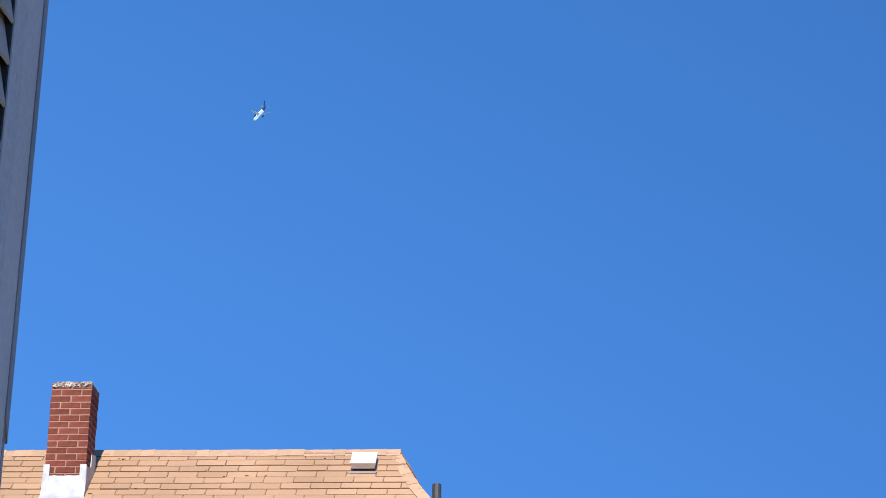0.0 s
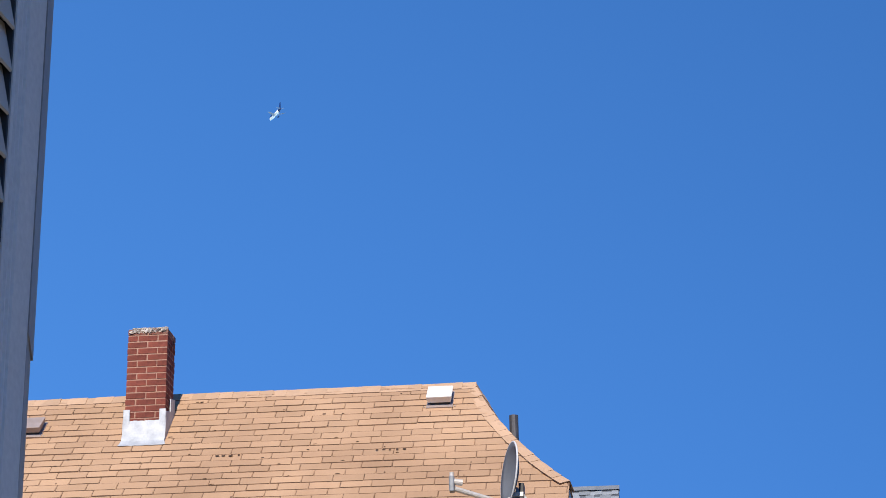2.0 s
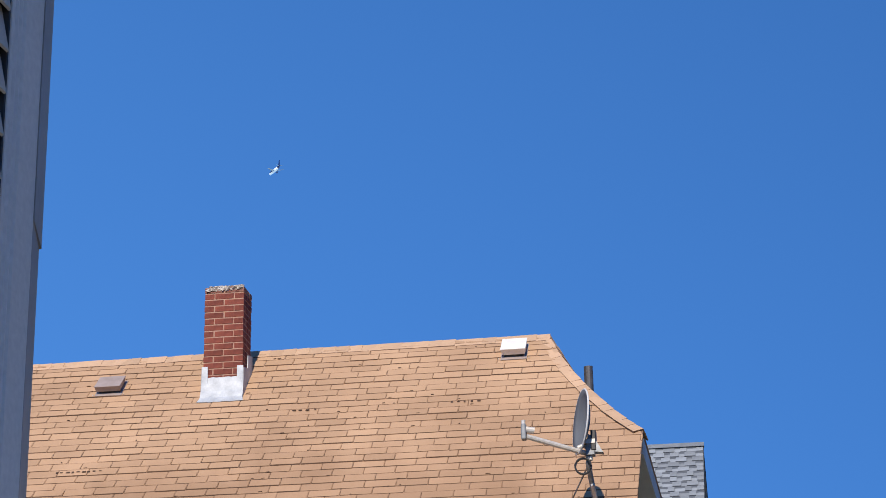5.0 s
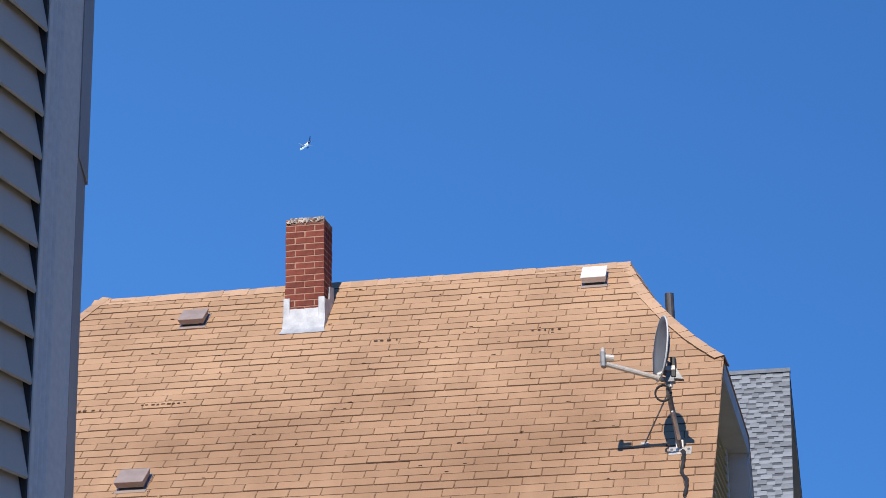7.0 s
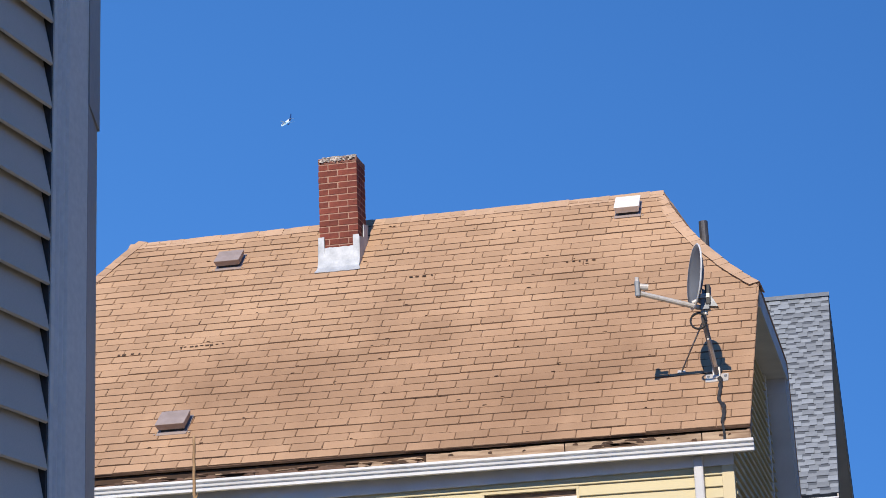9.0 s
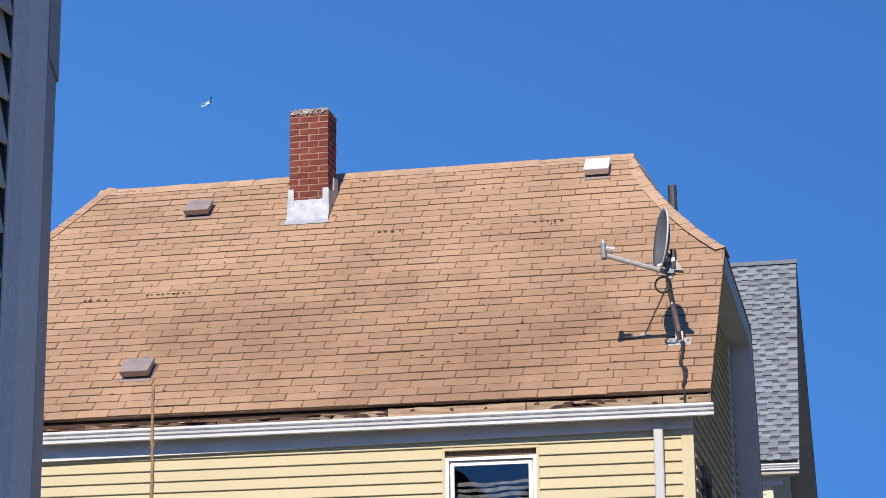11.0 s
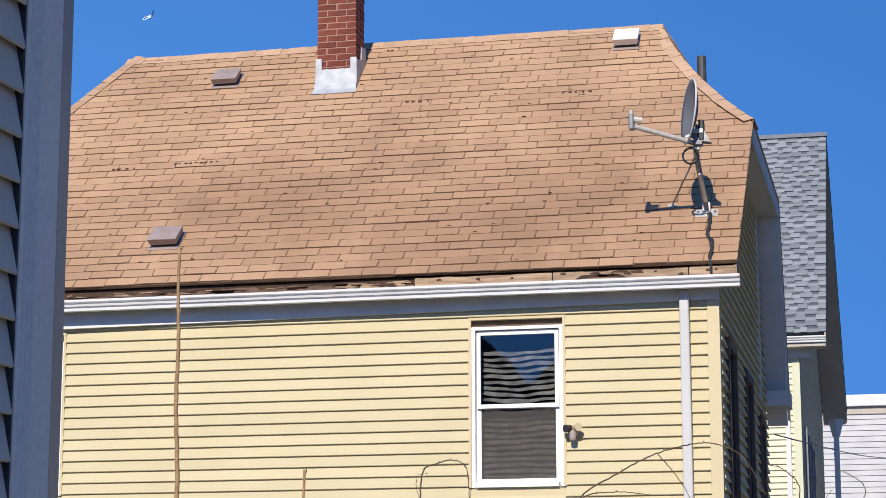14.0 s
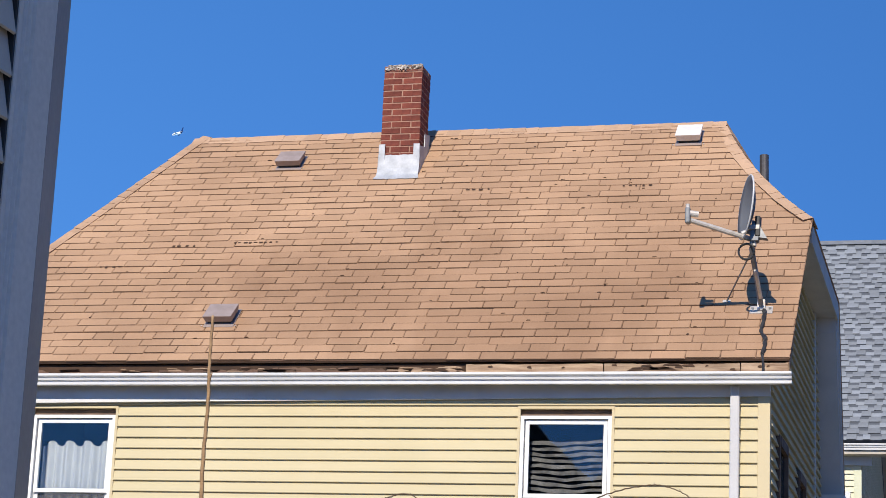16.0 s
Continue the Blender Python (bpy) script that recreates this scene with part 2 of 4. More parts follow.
def box(x0, x1, y0, y1, z0, z1, bm=None, bevel=0.0):
    bm = bm or bmesh.new()
    v = hexa(bm, [(x0, y0, z0), (x1, y0, z0), (x1, y1, z0), (x0, y1, z0), (x0, y0, z1), (x1, y0, z1), (x1, y1, z1), (x0, y1, z1)])
    if bevel:
        es = {e for q in v for e in q.link_edges}
        bmesh.ops.bevel(bm, geom=list(es), offset=bevel, segments=2, affect="EDGES", profile=0.5)
    return bm


def sweep(profile, a, b, bm=None):
    """A closed outline of (out, up) pairs carried from a to b; out is to the right of the way, up is z."""
    bm = bm or bmesh.new()
    a, b = Vector(a), Vector(b)
    way = (b - a).normalized()
    right = way.cross(Vector((0, 0, 1))).normalized()
    up = right.cross(way)
    rings = [[bm.verts.new(p + right * o + up * u) for o, u in profile] for p in (a, b)]
    k = len(profile)
    for i in range(k):
        bm.faces.new((rings[0][i], rings[0][(i + 1) % k], rings[1][(i + 1) % k], rings[1][i]))
    bm.faces.new(rings[0])
    bm.faces.new(rings[1][::-1])
    return bm


def tube(points, r, bm=None, sides=8, r_end=None):
    bm = bm or bmesh.new()
    pts = [Vector(p) for p in points]
    rings = []
    for i, p in enumerate(pts):
        d = (pts[min(i + 1, len(pts) - 1)] - pts[max(i - 1, 0)]).normalized()
        ref = Vector((0, 0, 1)) if abs(d.z) < 0.9 else Vector((1, 0, 0))
        u = d.cross(ref).normalized()
        w = d.cross(u)
        k = i / max(1, len(pts) - 1)
        rad = r + ((r_end if r_end is not None else r) - r) * k
        rings.append([bm.verts.new(p + rad * (math.cos(2 * math.pi * j / sides) * u + math.sin(2 * math.pi * j / sides) * w)) for j in range(sides)])
    for q, s in zip(rings, rings[1:]):
        for j in range(sides):
            bm.faces.new((q[j], q[(j + 1) % sides], s[(j + 1) % sides], s[j]))
    bm.faces.new(rings[0])
    bm.faces.new(rings[-1][::-1])
    return bm


def spline(points, n=8):
    """Points of a smooth line through the given ones."""
    p = [Vector(q) for q in points]
    p = [2 * p[0] - p[1], *p, 2 * p[-1] - p[-2]]
    out = []
    for i in range(1, len(p) - 2):
        for k in range(n):
            t = k / n
            out.append(0.5 * (2 * p[i] + (p[i + 1] - p[i - 1]) * t + (2 * p[i - 1] - 5 * p[i] + 4 * p[i + 1] - p[i + 2]) * t * t
                              + (3 * p[i] - p[i - 1] - 3 * p[i + 1] + p[i + 2]) * t ** 3))
    return out + [p[-2]]


def lap_board(a, b, h, material, parent, name="siding_board", out=0.033):
    """A clapboard from a to b (lower edge), h high, its foot proud of its head by out, sized to fit the lap shadows in
    view; outside is right of the way.
    """
    return part(name, sweep([(0.0, 0.006), (out - 0.003, 0.0), (out, 0.005), (0.003, h + 0.012), (0.0, h + 0.012)], a, b), material, parent)


# ---- ground ----
# out of view; its tone is set for the light it bounces up
g = bmesh.new()
bmesh.ops.create_grid(g, x_segments=60, y_segments=60, size=1500)
for v in g.verts:
    v.co.z = 0.0
tagged(part("ground", g, YARD), "unseen yard between the houses, toned for bounced light", "ground", kind="structure")

# ---- yellow house ----
PITCH = radians(44.0)
EAVE_Y, EAVE_Z = -0.201, 5.797
RIDGE_S, GABLE_S = 4.47, 2.385
X_L, X_R, X_G = -8.24, 0.20, 0.256    # roof edges over the gables: left, right at the eave, right at the clipped gable
RIDGE_L, RIDGE_R = -6.544, -0.744
RIDGE_Y, RIDGE_Z = EAVE_Y + RIDGE_S * math.cos(PITCH), EAVE_Z + RIDGE_S * math.sin(PITCH)
GAB_Y, GAB_Z = EAVE_Y + GABLE_S * math.cos(PITCH), EAVE_Z + GABLE_S * math.sin(PITCH)
BACK_Y, BACK_Z = 5.15, 7.45           # back end of the clipped gable's eave
REAR_Y, REAR_Z = 6.05, 5.40           # rear eave
ROOF = Matrix.Translation((0, EAVE_Y, EAVE_Z)) @ Matrix.Rotation(PITCH, 4, "X")
WALL_L, WALL_R, WALL_B = -8.05, 0.0, 5.72
GAB_TOP = GAB_Z - 0.22
house = thing("house", Matrix(), "yellow vinyl-sided two-storey house with tan clipped-gable shingle roof", "house")


def roof_span(s):
    """Left and right edge of the front slope: a long hip on the left, a clipped gable with a sagging hip on the right."""
    k = max(0.0, min(1.0, (s - GABLE_S) / (RIDGE_S - GABLE_S)))
    sag = 0.135 * math.sin(math.pi * k) ** 0.7 if 0 < k < 1 else 0.0
    return X_L + (RIDGE_L - X_L) * s / RIDGE_S, (X_R + (X_G - X_R) * min(1.0, s / GABLE_S)) + (RIDGE_R - X_G) * k - sag


def slope_point(x, s):
    return (x, EAVE_Y + s * math.cos(PITCH), EAVE_Z + s * math.sin(PITCH))


HIP_S = [GABLE_S + (RIDGE_S - GABLE_S) * i / 10 for i in range(11)]
HIP_R = [slope_point(roof_span(s)[1], s) for s in HIP_S]


WINDOWS = [(-2.165, -1.33), (-6.80, -5.955)]     # openings in the front wall
WIN_TOP, WIN_BOT = 5.395, 3.93

# front wall behind the boards, pierced by the windows
core = bmesh.new()
xs = [WALL_L, WINDOWS[1][0], WINDOWS[1][1], WINDOWS[0][0], WINDOWS[0][1], WALL_R]
for i in range(5):
    if i in (1, 3):
        box(xs[i], xs[i + 1], 0.005, 0.14, 0, WIN_BOT, core)
        box(xs[i], xs[i + 1], 0.005, 0.14, WIN_TOP, 5.62, core)
    else:
        box(xs[i], xs[i + 1], 0.005, 0.14, 0, 5.62, core)
part("wall", core, YELLOW_TRIM, house)
# side and rear walls, with the clipped gable's outline
for x0, x1 in ((WALL_R - 0.14, WALL_R - 0.004), (WALL_L, WALL_L + 0.13)):
    w = bmesh.new()
    outline = [(0.14, 0), (WALL_B, 0), (WALL_B, 5.3), (BACK_Y - 0.25, GAB_TOP), (GAB_Y + 0.2, GAB_TOP), (0.14, 5.85)] if x1 > -1 else [(0.14, 0), (WALL_B, 0), (WALL_B, 5.3), (0.14, 5.3)]
    r0 = [w.verts.new((x0, y, z)) for y, z in outline]
    r1 = [w.verts.new((x1, y, z)) for y, z in outline]
    for i in range(len(r0)):
        w.faces.new((r0[i], r0[(i + 1) % len(r0)], r1[(i + 1) % len(r0)], r1[i]))
    w.faces.new(r0)
    w.faces.new(r1[::-1])
    part("wall", w, YELLOW_SIDE, house)
part("wall", box(WALL_L + 0.13, WALL_R - 0.14, WALL_B - 0.13, WALL_B, 0, 5.3), YELLOW_SIDE, house)

COURSE, LINE_Z = 0.099, 5.227
k0 = -int(LINE_Z / COURSE)
for k in range(k0, 3):
    z = LINE_Z + k * COURSE
    h = min(COURSE, 5.49 - z)
    spans = [(WALL_L, -0.083)]
    if z + COURSE > WIN_BOT and z < WIN_TOP:
        spans = [(WALL_L, WINDOWS[1][0]), (WINDOWS[1][1], WINDOWS[0][0]), (WINDOWS[0][1], -0.083)]
    for x0, x1 in spans:
        lap_board((x0, 0.004, z), (x1, 0.004, z), h, YELLOW, house, out=0.028)
part("corner_board", box(-0.083, 0.022, -0.026, 0.003, 0, 5.505, bevel=0.003), YELLOW_TRIM, house)
part("corner_board", box(0.001, 0.022, 0.0035, 0.085, 0, 5.505), YELLOW_SIDE, house)

# boards of the right-hand gable wall, around its three windows
SIDE_WIN = [(0.64, 1.46, 3.75, 5.28), (2.62, 3.42, 3.75, 5.24), (4.35, 5.0, 3.6, 5.0)]


def gable_limits(z):
    lo = 0.088
    if z > 5.75:
        lo = (z - EAVE_Z) / math.tan(PITCH) + EAVE_Y + 0.12
    hi = WALL_B if z < 5.2 else WALL_B - (z - 5.2) * (WALL_B - BACK_Y + 0.3) / (BACK_Z - 5.2)
    return lo, hi


z = 2.0
while z < GAB_TOP - 0.02:
    lo, hi = gable_limits(z + COURSE / 2)
    cuts = [(lo, hi)]
    for y0, y1, b0, b1 in SIDE_WIN:
        if z + COURSE > b0 and z < b1:
            cuts = [q for c0, c1 in cuts for q in ((c0, min(c1, y0)), (max(c0, y1), c1)) if q[1] - q[0] > 0.05]
    for c0, c1 in cuts:
        lap_board((-0.003, c0, z), (-0.003, c1, z), COURSE, YELLOW_SIDE, house, out=0.036)
    z += COURSE

# roof body: front slope, clipped ends, steep back
rb = bmesh.new()
T = 0.022


def slab(bm, pts, t=T):
    n = (Vector(pts[1]) - Vector(pts[0])).cross(Vector(pts[2]) - Vector(pts[0])).normalized()
    if n.z < 0:
        n = -n
    top = [bm.verts.new(p) for p in pts]
    low = [bm.verts.new(Vector(p) - n * t) for p in pts]
    k = len(pts)
    bm.faces.new(top)
    bm.faces.new(low[::-1])
    for i in range(k):
        bm.faces.new((top[i], low[i], low[(i + 1) % k], top[(i + 1) % k]))


slab(rb, [(X_L, EAVE_Y, EAVE_Z), (X_R, EAVE_Y, EAVE_Z), *HIP_R, (RIDGE_L, RIDGE_Y, RIDGE_Z)])
roof = part("roof", rb, TAR, house, "tan asphalt three-tab shingles, blotched and patched")
rr = bmesh.new()
slab(rr, [(X_L, REAR_Y, REAR_Z), (RIDGE_L, RIDGE_Y, RIDGE_Z), (RIDGE_R, RIDGE_Y, RIDGE_Z), (X_G, BACK_Y, BACK_Z), (X_G, REAR_Y, REAR_Z)])
hf = bmesh.new()
apex = hf.verts.new((X_G, BACK_Y, BACK_Z))
line = [hf.verts.new(p) for p in HIP_R]
for p, q in zip(line, line[1:]):
    hf.faces.new((p, apex, q))
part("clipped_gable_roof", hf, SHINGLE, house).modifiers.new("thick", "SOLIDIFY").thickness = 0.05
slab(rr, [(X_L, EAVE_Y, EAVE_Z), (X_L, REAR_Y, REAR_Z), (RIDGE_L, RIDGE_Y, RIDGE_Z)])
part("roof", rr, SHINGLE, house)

# rake and clipped-gable soffits and boards on the right
rk = bmesh.new()
box(0.0, X_G - 0.036, GAB_Y + 0.08, BACK_Y + 0.05, GAB_Z - 0.20, GAB_Z - 0.13, rk)
part("soffit", rk, BARGE, house)
part("fascia", box(X_G - 0.034, X_G - 0.012, GAB_Y + 0.06, BACK_Y, GAB_Z - 0.21, GAB_Z - 0.02), BARGE, house)


def rake(x0, x1, a, b, drop, top, material, name):
    bm = bmesh.new()
    (ya, za), (yb, zb) = a, b
    hexa(bm, [(x0, ya, za - drop), (x1, ya, za - drop), (x1, yb, zb - drop), (x0, yb, zb - drop),
              (x0, ya, za - top), (x1, ya, za - top), (x1, yb, zb - top), (x0, yb, zb - top)])
    part(name, bm, material, house)


rake(X_R - 0.03, X_R - 0.005, (EAVE_Y + 0.03, EAVE_Z), (GAB_Y, GAB_Z), 0.17, 0.02, OLDWOOD, "rake_board")
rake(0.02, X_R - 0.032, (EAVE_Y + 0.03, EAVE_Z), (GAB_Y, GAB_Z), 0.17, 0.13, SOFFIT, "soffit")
rake(X_G - 0.030, X_G - 0.008, (BACK_Y, BACK_Z), (REAR_Y, REAR_Z), 0.30, 0.01, BARGE, "rake_board")
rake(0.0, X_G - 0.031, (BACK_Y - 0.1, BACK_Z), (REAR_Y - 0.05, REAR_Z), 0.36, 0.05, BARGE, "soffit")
rake(0.0, X_G + 0.02, (REAR_Y - 0.45, REAR_Z + 0.02), (REAR_Y, REAR_Z + 0.02), 0.20, 0.03, BARGE, "eave_return")
part("frieze_board", box(0.001, 0.03, BACK_Y - 0.5, BACK_Y - 0.34, 5.2, GAB_TOP), BARGE, house)

# gutter, rotten fascia boards behind it, soffit and frieze
GUT_Z = 5.575
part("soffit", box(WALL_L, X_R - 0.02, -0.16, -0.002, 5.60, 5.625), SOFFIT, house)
rot = random.Random(21)


def ragged_board(x0, x1, out, z0, z1, rough, material, label):
    """A board whose top edge is split and eaten away."""
    bm = bmesh.new()
    n = max(4, int((x1 - x0) / 0.035))
    tops, z = [], z1
    for k in range(n + 1):
        if rot.random() < 0.35:
            z = z1 + rot.uniform(-1.0, 0.35) * rough
        tops.append(z + rot.uniform(-0.15, 0.15) * rough)
    cols = []
    for k in range(n + 1):
        x = x0 + (x1 - x0) * k / n
        o = out + rot.uniform(-0.2, 0.2) * rough
        cols.append([bm.verts.new(c) for c in ((x, o, z0), (x, o, tops[k]), (x, -0.152, tops[k] + 0.002), (x, -0.152, z0))])
    for a, b in zip(cols, cols[1:]):
        for q in range(4):
            bm.faces.new((a[q], b[q], b[(q + 1) % 4], a[(q + 1) % 4]))
    bm.faces.new(cols[0])
    bm.faces.new(cols[-1][::-1])
    part("fascia_board", bm, material, house, label)


# near-black strip added for the shadow gap under the shingle edge
part("shadow_strip", box(X_L, X_R - 0.01, -0.151, -0.13, 5.60, 5.775), STAIN_AND_SHADE, house)
for a, b, top, rough, wood in ((X_L, -6.6, 5.722, 0.020, DARKWOOD), (-6.59, -5.35, 5.715, 0.022, DARKWOOD), (-5.34, -4.2, 5.722, 0.03, DARKWOOD),
                               (-4.19, -3.25, 5.728, 0.034, DARKWOOD), (-3.24, -2.63, 5.728, 0.04, OLDWOOD)):
    ragged_board(a, b, -0.176, 5.60, top, rough, wood, "rotten split wood board")
for a, b, rough in ((-2.62, -1.4, 0.006), (-1.39, -0.22, 0.010), (-0.21, X_R - 0.012, 0.004)):
    ragged_board(a, b, -0.192, 5.60, 5.762, rough, OLDWOOD, "bare weathered wood board")
for k in range(26):
    x = rot.uniform(-6.0, -2.65)
    ln_ = rot.uniform(0.05, 0.22)
    c = bmesh.new()
    zc = 5.70 + rot.uniform(-0.005, 0.035)
    hexa(c, [(x, -0.186, zc), (x + ln_, -0.182, zc + rot.uniform(-0.01, 0.01)), (x + ln_, -0.172, zc), (x, -0.172, zc),
             (x + 0.01, -0.186, zc + 0.010), (x + ln_ * 0.8, -0.182, zc + rot.uniform(0.006, 0.018)), (x + ln_ * 0.8, -0.172, zc + 0.01), (x + 0.01, -0.172, zc + 0.01)])
    part("splinter", c, rot.choice((OLDWOOD, DARKWOOD)), house)
gp = [(0.0, 0.0), (0.036, 0.0), (0.041, 0.004), (0.042, 0.026), (0.026, 0.033), (0.026, 0.039), (0.052, 0.044), (0.056, 0.060), (0.038, 0.067), (0.038, 0.073), (0.064, 0.077), (0.070, 0.084), (0.070, 0.104), (0.060, 0.104), (0.056, 0.094), (0.012, 0.02), (0.006, 0.10), (0.0, 0.10)]
part("gutter", sweep(gp, (X_L, -0.193, GUT_Z), (X_R + 0.02, -0.193, GUT_Z)), WHITE, house, "white aluminium gutter")
for x in (X_L + 0.002, X_R + 0.017):
    part("gutter_end", sweep([(o, u) for o, u in gp[:14]] + [(0.0, 0.10)], (x, -0.1935, GUT_Z - 0.001), (x + 0.004, -0.1935, GUT_Z - 0.001)), WHITE, house)
fr = bmesh.new()
hexa(fr, [(WALL_L, -0.078, 5.425), (0.022, -0.04, 5.503), (0.022, 0.0, 5.503), (WALL_L, 0.0, 5.425),
          (WALL_L, -0.078, 5.599), (0.022, -0.04, 5.599), (0.022, 0.0, 5.599), (WALL_L, 0.0, 5.599)])
part("frieze_board", fr, WHITE, house, "white frieze board")
# rot, knots and nail holes in the bare fascia
crk = random.Random(3)
for x, w in ((-0.98, 0.16), (-0.86, 0.10), (-0.74, 0.07), (-1.12, 0.14), (-0.88, 0.24), (-0.80, 0.16), (-1.02, 0.10), (-0.05, 0.04), (0.02, 0.03), (-1.75, 0.03), (-2.05, 0.04), (-2.4, 0.05), (-2.9, 0.25), (-3.3, 0.12), (-3.7, 0.18), (-0.5, 0.03), (-1.05, 0.22), (-0.92, 0.18), (-0.66, 0.12), (-0.28, 0.05), (-1.3, 0.05), (-4.4, 0.3), (-5.0, 0.16), (-5.7, 0.24), (-6.4, 0.2)):
    zc = 5.715 + crk.uniform(-0.02, 0.028)
    c = bmesh.new()
    hexa(c, [(x - w / 2, -0.1955, zc), (x + w / 2, -0.1955, zc + crk.uniform(-0.01, 0.01)), (x + w / 2, -0.17, zc), (x - w / 2, -0.17, zc),
             (x - w * 0.4, -0.1955, zc + 0.012), (x + w * 0.3, -0.1955, zc + 0.018), (x + w * 0.3, -0.17, zc + 0.012), (x - w * 0.4, -0.17, zc + 0.012)])
    part("rotten_spot", c, STAIN_AND_SHADE, house, m=pose(0, -0.002 if x > -2.6 else 0.012, 0))

# downspout
part("downspout", box(-0.313, -0.231, -0.105, -0.03, 0.1, 5.585, bevel=0.012), DOWN, house, "white aluminium downspout")
for z in (3.2, 1.8):
    part("strap", box(-0.318, -0.226, -0.109, -0.018, z, z + 0.03), WHITE, house)


def sash_window(x0, x1, parent):
    """A white two-sash window in a brown-lined opening."""
    top, mid, bot = 5.335, 4.635, WIN_BOT
    w = part("window", box(x0 + 0.002, x1 - 0.002, 0.035, 0.10, top, WIN_TOP - 0.004), BROWN, parent, "white double-hung vinyl window under a brown wooden head")
    for a, b in ((x0 - 0.012, x0 + 0.012), (x1 - 0.012, x1 + 0.012)):
        part("casing", box(a, b, -0.024, 0.0, bot, WIN_TOP - 0.001), YELLOW_TRIM, w)
    part("casing", box(x0 - 0.012, x1 + 0.012, -0.024, 0.0, WIN_TOP, WIN_TOP + 0.022), YELLOW_TRIM, w)
    a, b = x0 + 0.013, x1 - 0.013
    fb = box(a, a + 0.032, -0.012, 0.09, bot, top)
    box(b - 0.032, b, -0.012, 0.09, bot, top, fb)
    box(a + 0.032, b - 0.032, -0.012, 0.09, top - 0.028, top, fb)
    box(a + 0.032, a + 0.04, 0.05, 0.09, bot + 0.04, top - 0.028, fb)
    box(b - 0.04, b - 0.032, 0.05, 0.09, bot + 0.04, top - 0.028, fb)
    box(a + 0.04, b - 0.04, -0.03, 0.09, bot, bot + 0.04, fb)
    part("window_frame", fb, VINYL_WHITE, w)
    for z0, z1, y, pane in ((mid - 0.015, top - 0.036, 0.015, GLASS), (bot + 0.041, mid + 0.015, 0.045, SCREENED)):
        s = box(a + 0.041, a + 0.075, y, y + 0.028, z0, z1)
        box(b - 0.075, b - 0.041, y, y + 0.028, z0, z1, s)
        box(a + 0.075, b - 0.075, y, y + 0.028, z1 - 0.035, z1, s)
        box(a + 0.075, b - 0.075, y, y + 0.028, z0, z0 + 0.035, s)
        part("sash", s, VINYL_WHITE, w)
        p = part("pane", box(a + 0.074, b - 0.074, y + 0.011, y + 0.017, z0 + 0.034, z1 - 0.034), pane, w)
        p.visible_shadow = False
    # a dim room behind, its dimness put into a dark lining colour
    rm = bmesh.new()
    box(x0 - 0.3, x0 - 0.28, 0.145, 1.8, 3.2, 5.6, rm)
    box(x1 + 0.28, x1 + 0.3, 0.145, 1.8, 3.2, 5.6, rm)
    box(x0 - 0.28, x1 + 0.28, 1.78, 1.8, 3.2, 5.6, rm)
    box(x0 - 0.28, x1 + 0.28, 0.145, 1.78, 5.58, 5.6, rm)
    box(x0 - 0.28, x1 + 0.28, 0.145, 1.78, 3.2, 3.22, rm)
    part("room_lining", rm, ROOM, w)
    return w


sash_window(*WINDOWS[0], house)
sash_window(*WINDOWS[1], house)
# curtain in the left window: two layers of folds, valance over lower panel
cu = bmesh.new()
n = 90
for z0, z1, y, amp, ph in ((4.72, 5.12, 0.17, 0.022, 0.0), (3.9, 4.60, 0.21, 0.018, 1.0)):
    lo, hi = [], []
    for i in range(n + 1):
        k = i / n
        x = WINDOWS[1][0] + 0.05 + k * (WINDOWS[1][1] - WINDOWS[1][0] - 0.1)
        yy = y + amp * math.sin(k * 52 + ph) + 0.008 * math.sin(k * 17)
        sc = 0.05 * (0.5 + 0.5 * math.cos(k * 26))
        lo.append(cu.verts.new((x, yy, z0 - 0.45 * (z0 > 4.65))))
        hi.append(cu.verts.new((x, yy, z1 - sc)))
    for i in range(n):
        cu.faces.new((lo[i], lo[i + 1], hi[i + 1], hi[i]))
curtain = part("curtain", cu, CURTAIN, smooth=True)
tagged(curtain, "white gathered curtain hanging inside the window", "curtain")
sol = curtain.modifiers.new("thick", "SOLIDIFY")
sol.thickness = 0.003
# crooked blind behind the right window
blind = thing("window_blind", pose(-1.7475, 0.15, 4.6), "crooked grey-white slatted blind hanging inside the window", "blind")
for i in range(23):
    s = bmesh.new()
    z = -0.64 + i * 0.052
    lo, hi = [], []
    for k in range(25):
        x = -0.375 + 0.75 * k / 24
        dz = 0.004 * math.sin(k * 0.8 + i * 1.3) + 0.006 * math.sin(k * 0.23 - i * 0.35) + 0.014 * (i / 22) * math.cos(k / 24 * 2 * math.pi + 0.6)
        lo.append(s.verts.new((x, -0.010, z + dz)))
        hi.append(s.verts.new((x, 0.010, z + dz + 0.033 + 0.006 * math.sin(k * 0.31 + i * 1.7))))
    for k in range(24):
        s.faces.new((lo[k], lo[k + 1], hi[k + 1], hi[k]))
    part("slat", s, BLIND, blind).modifiers.new("thick", "SOLIDIFY").thickness = 0.002

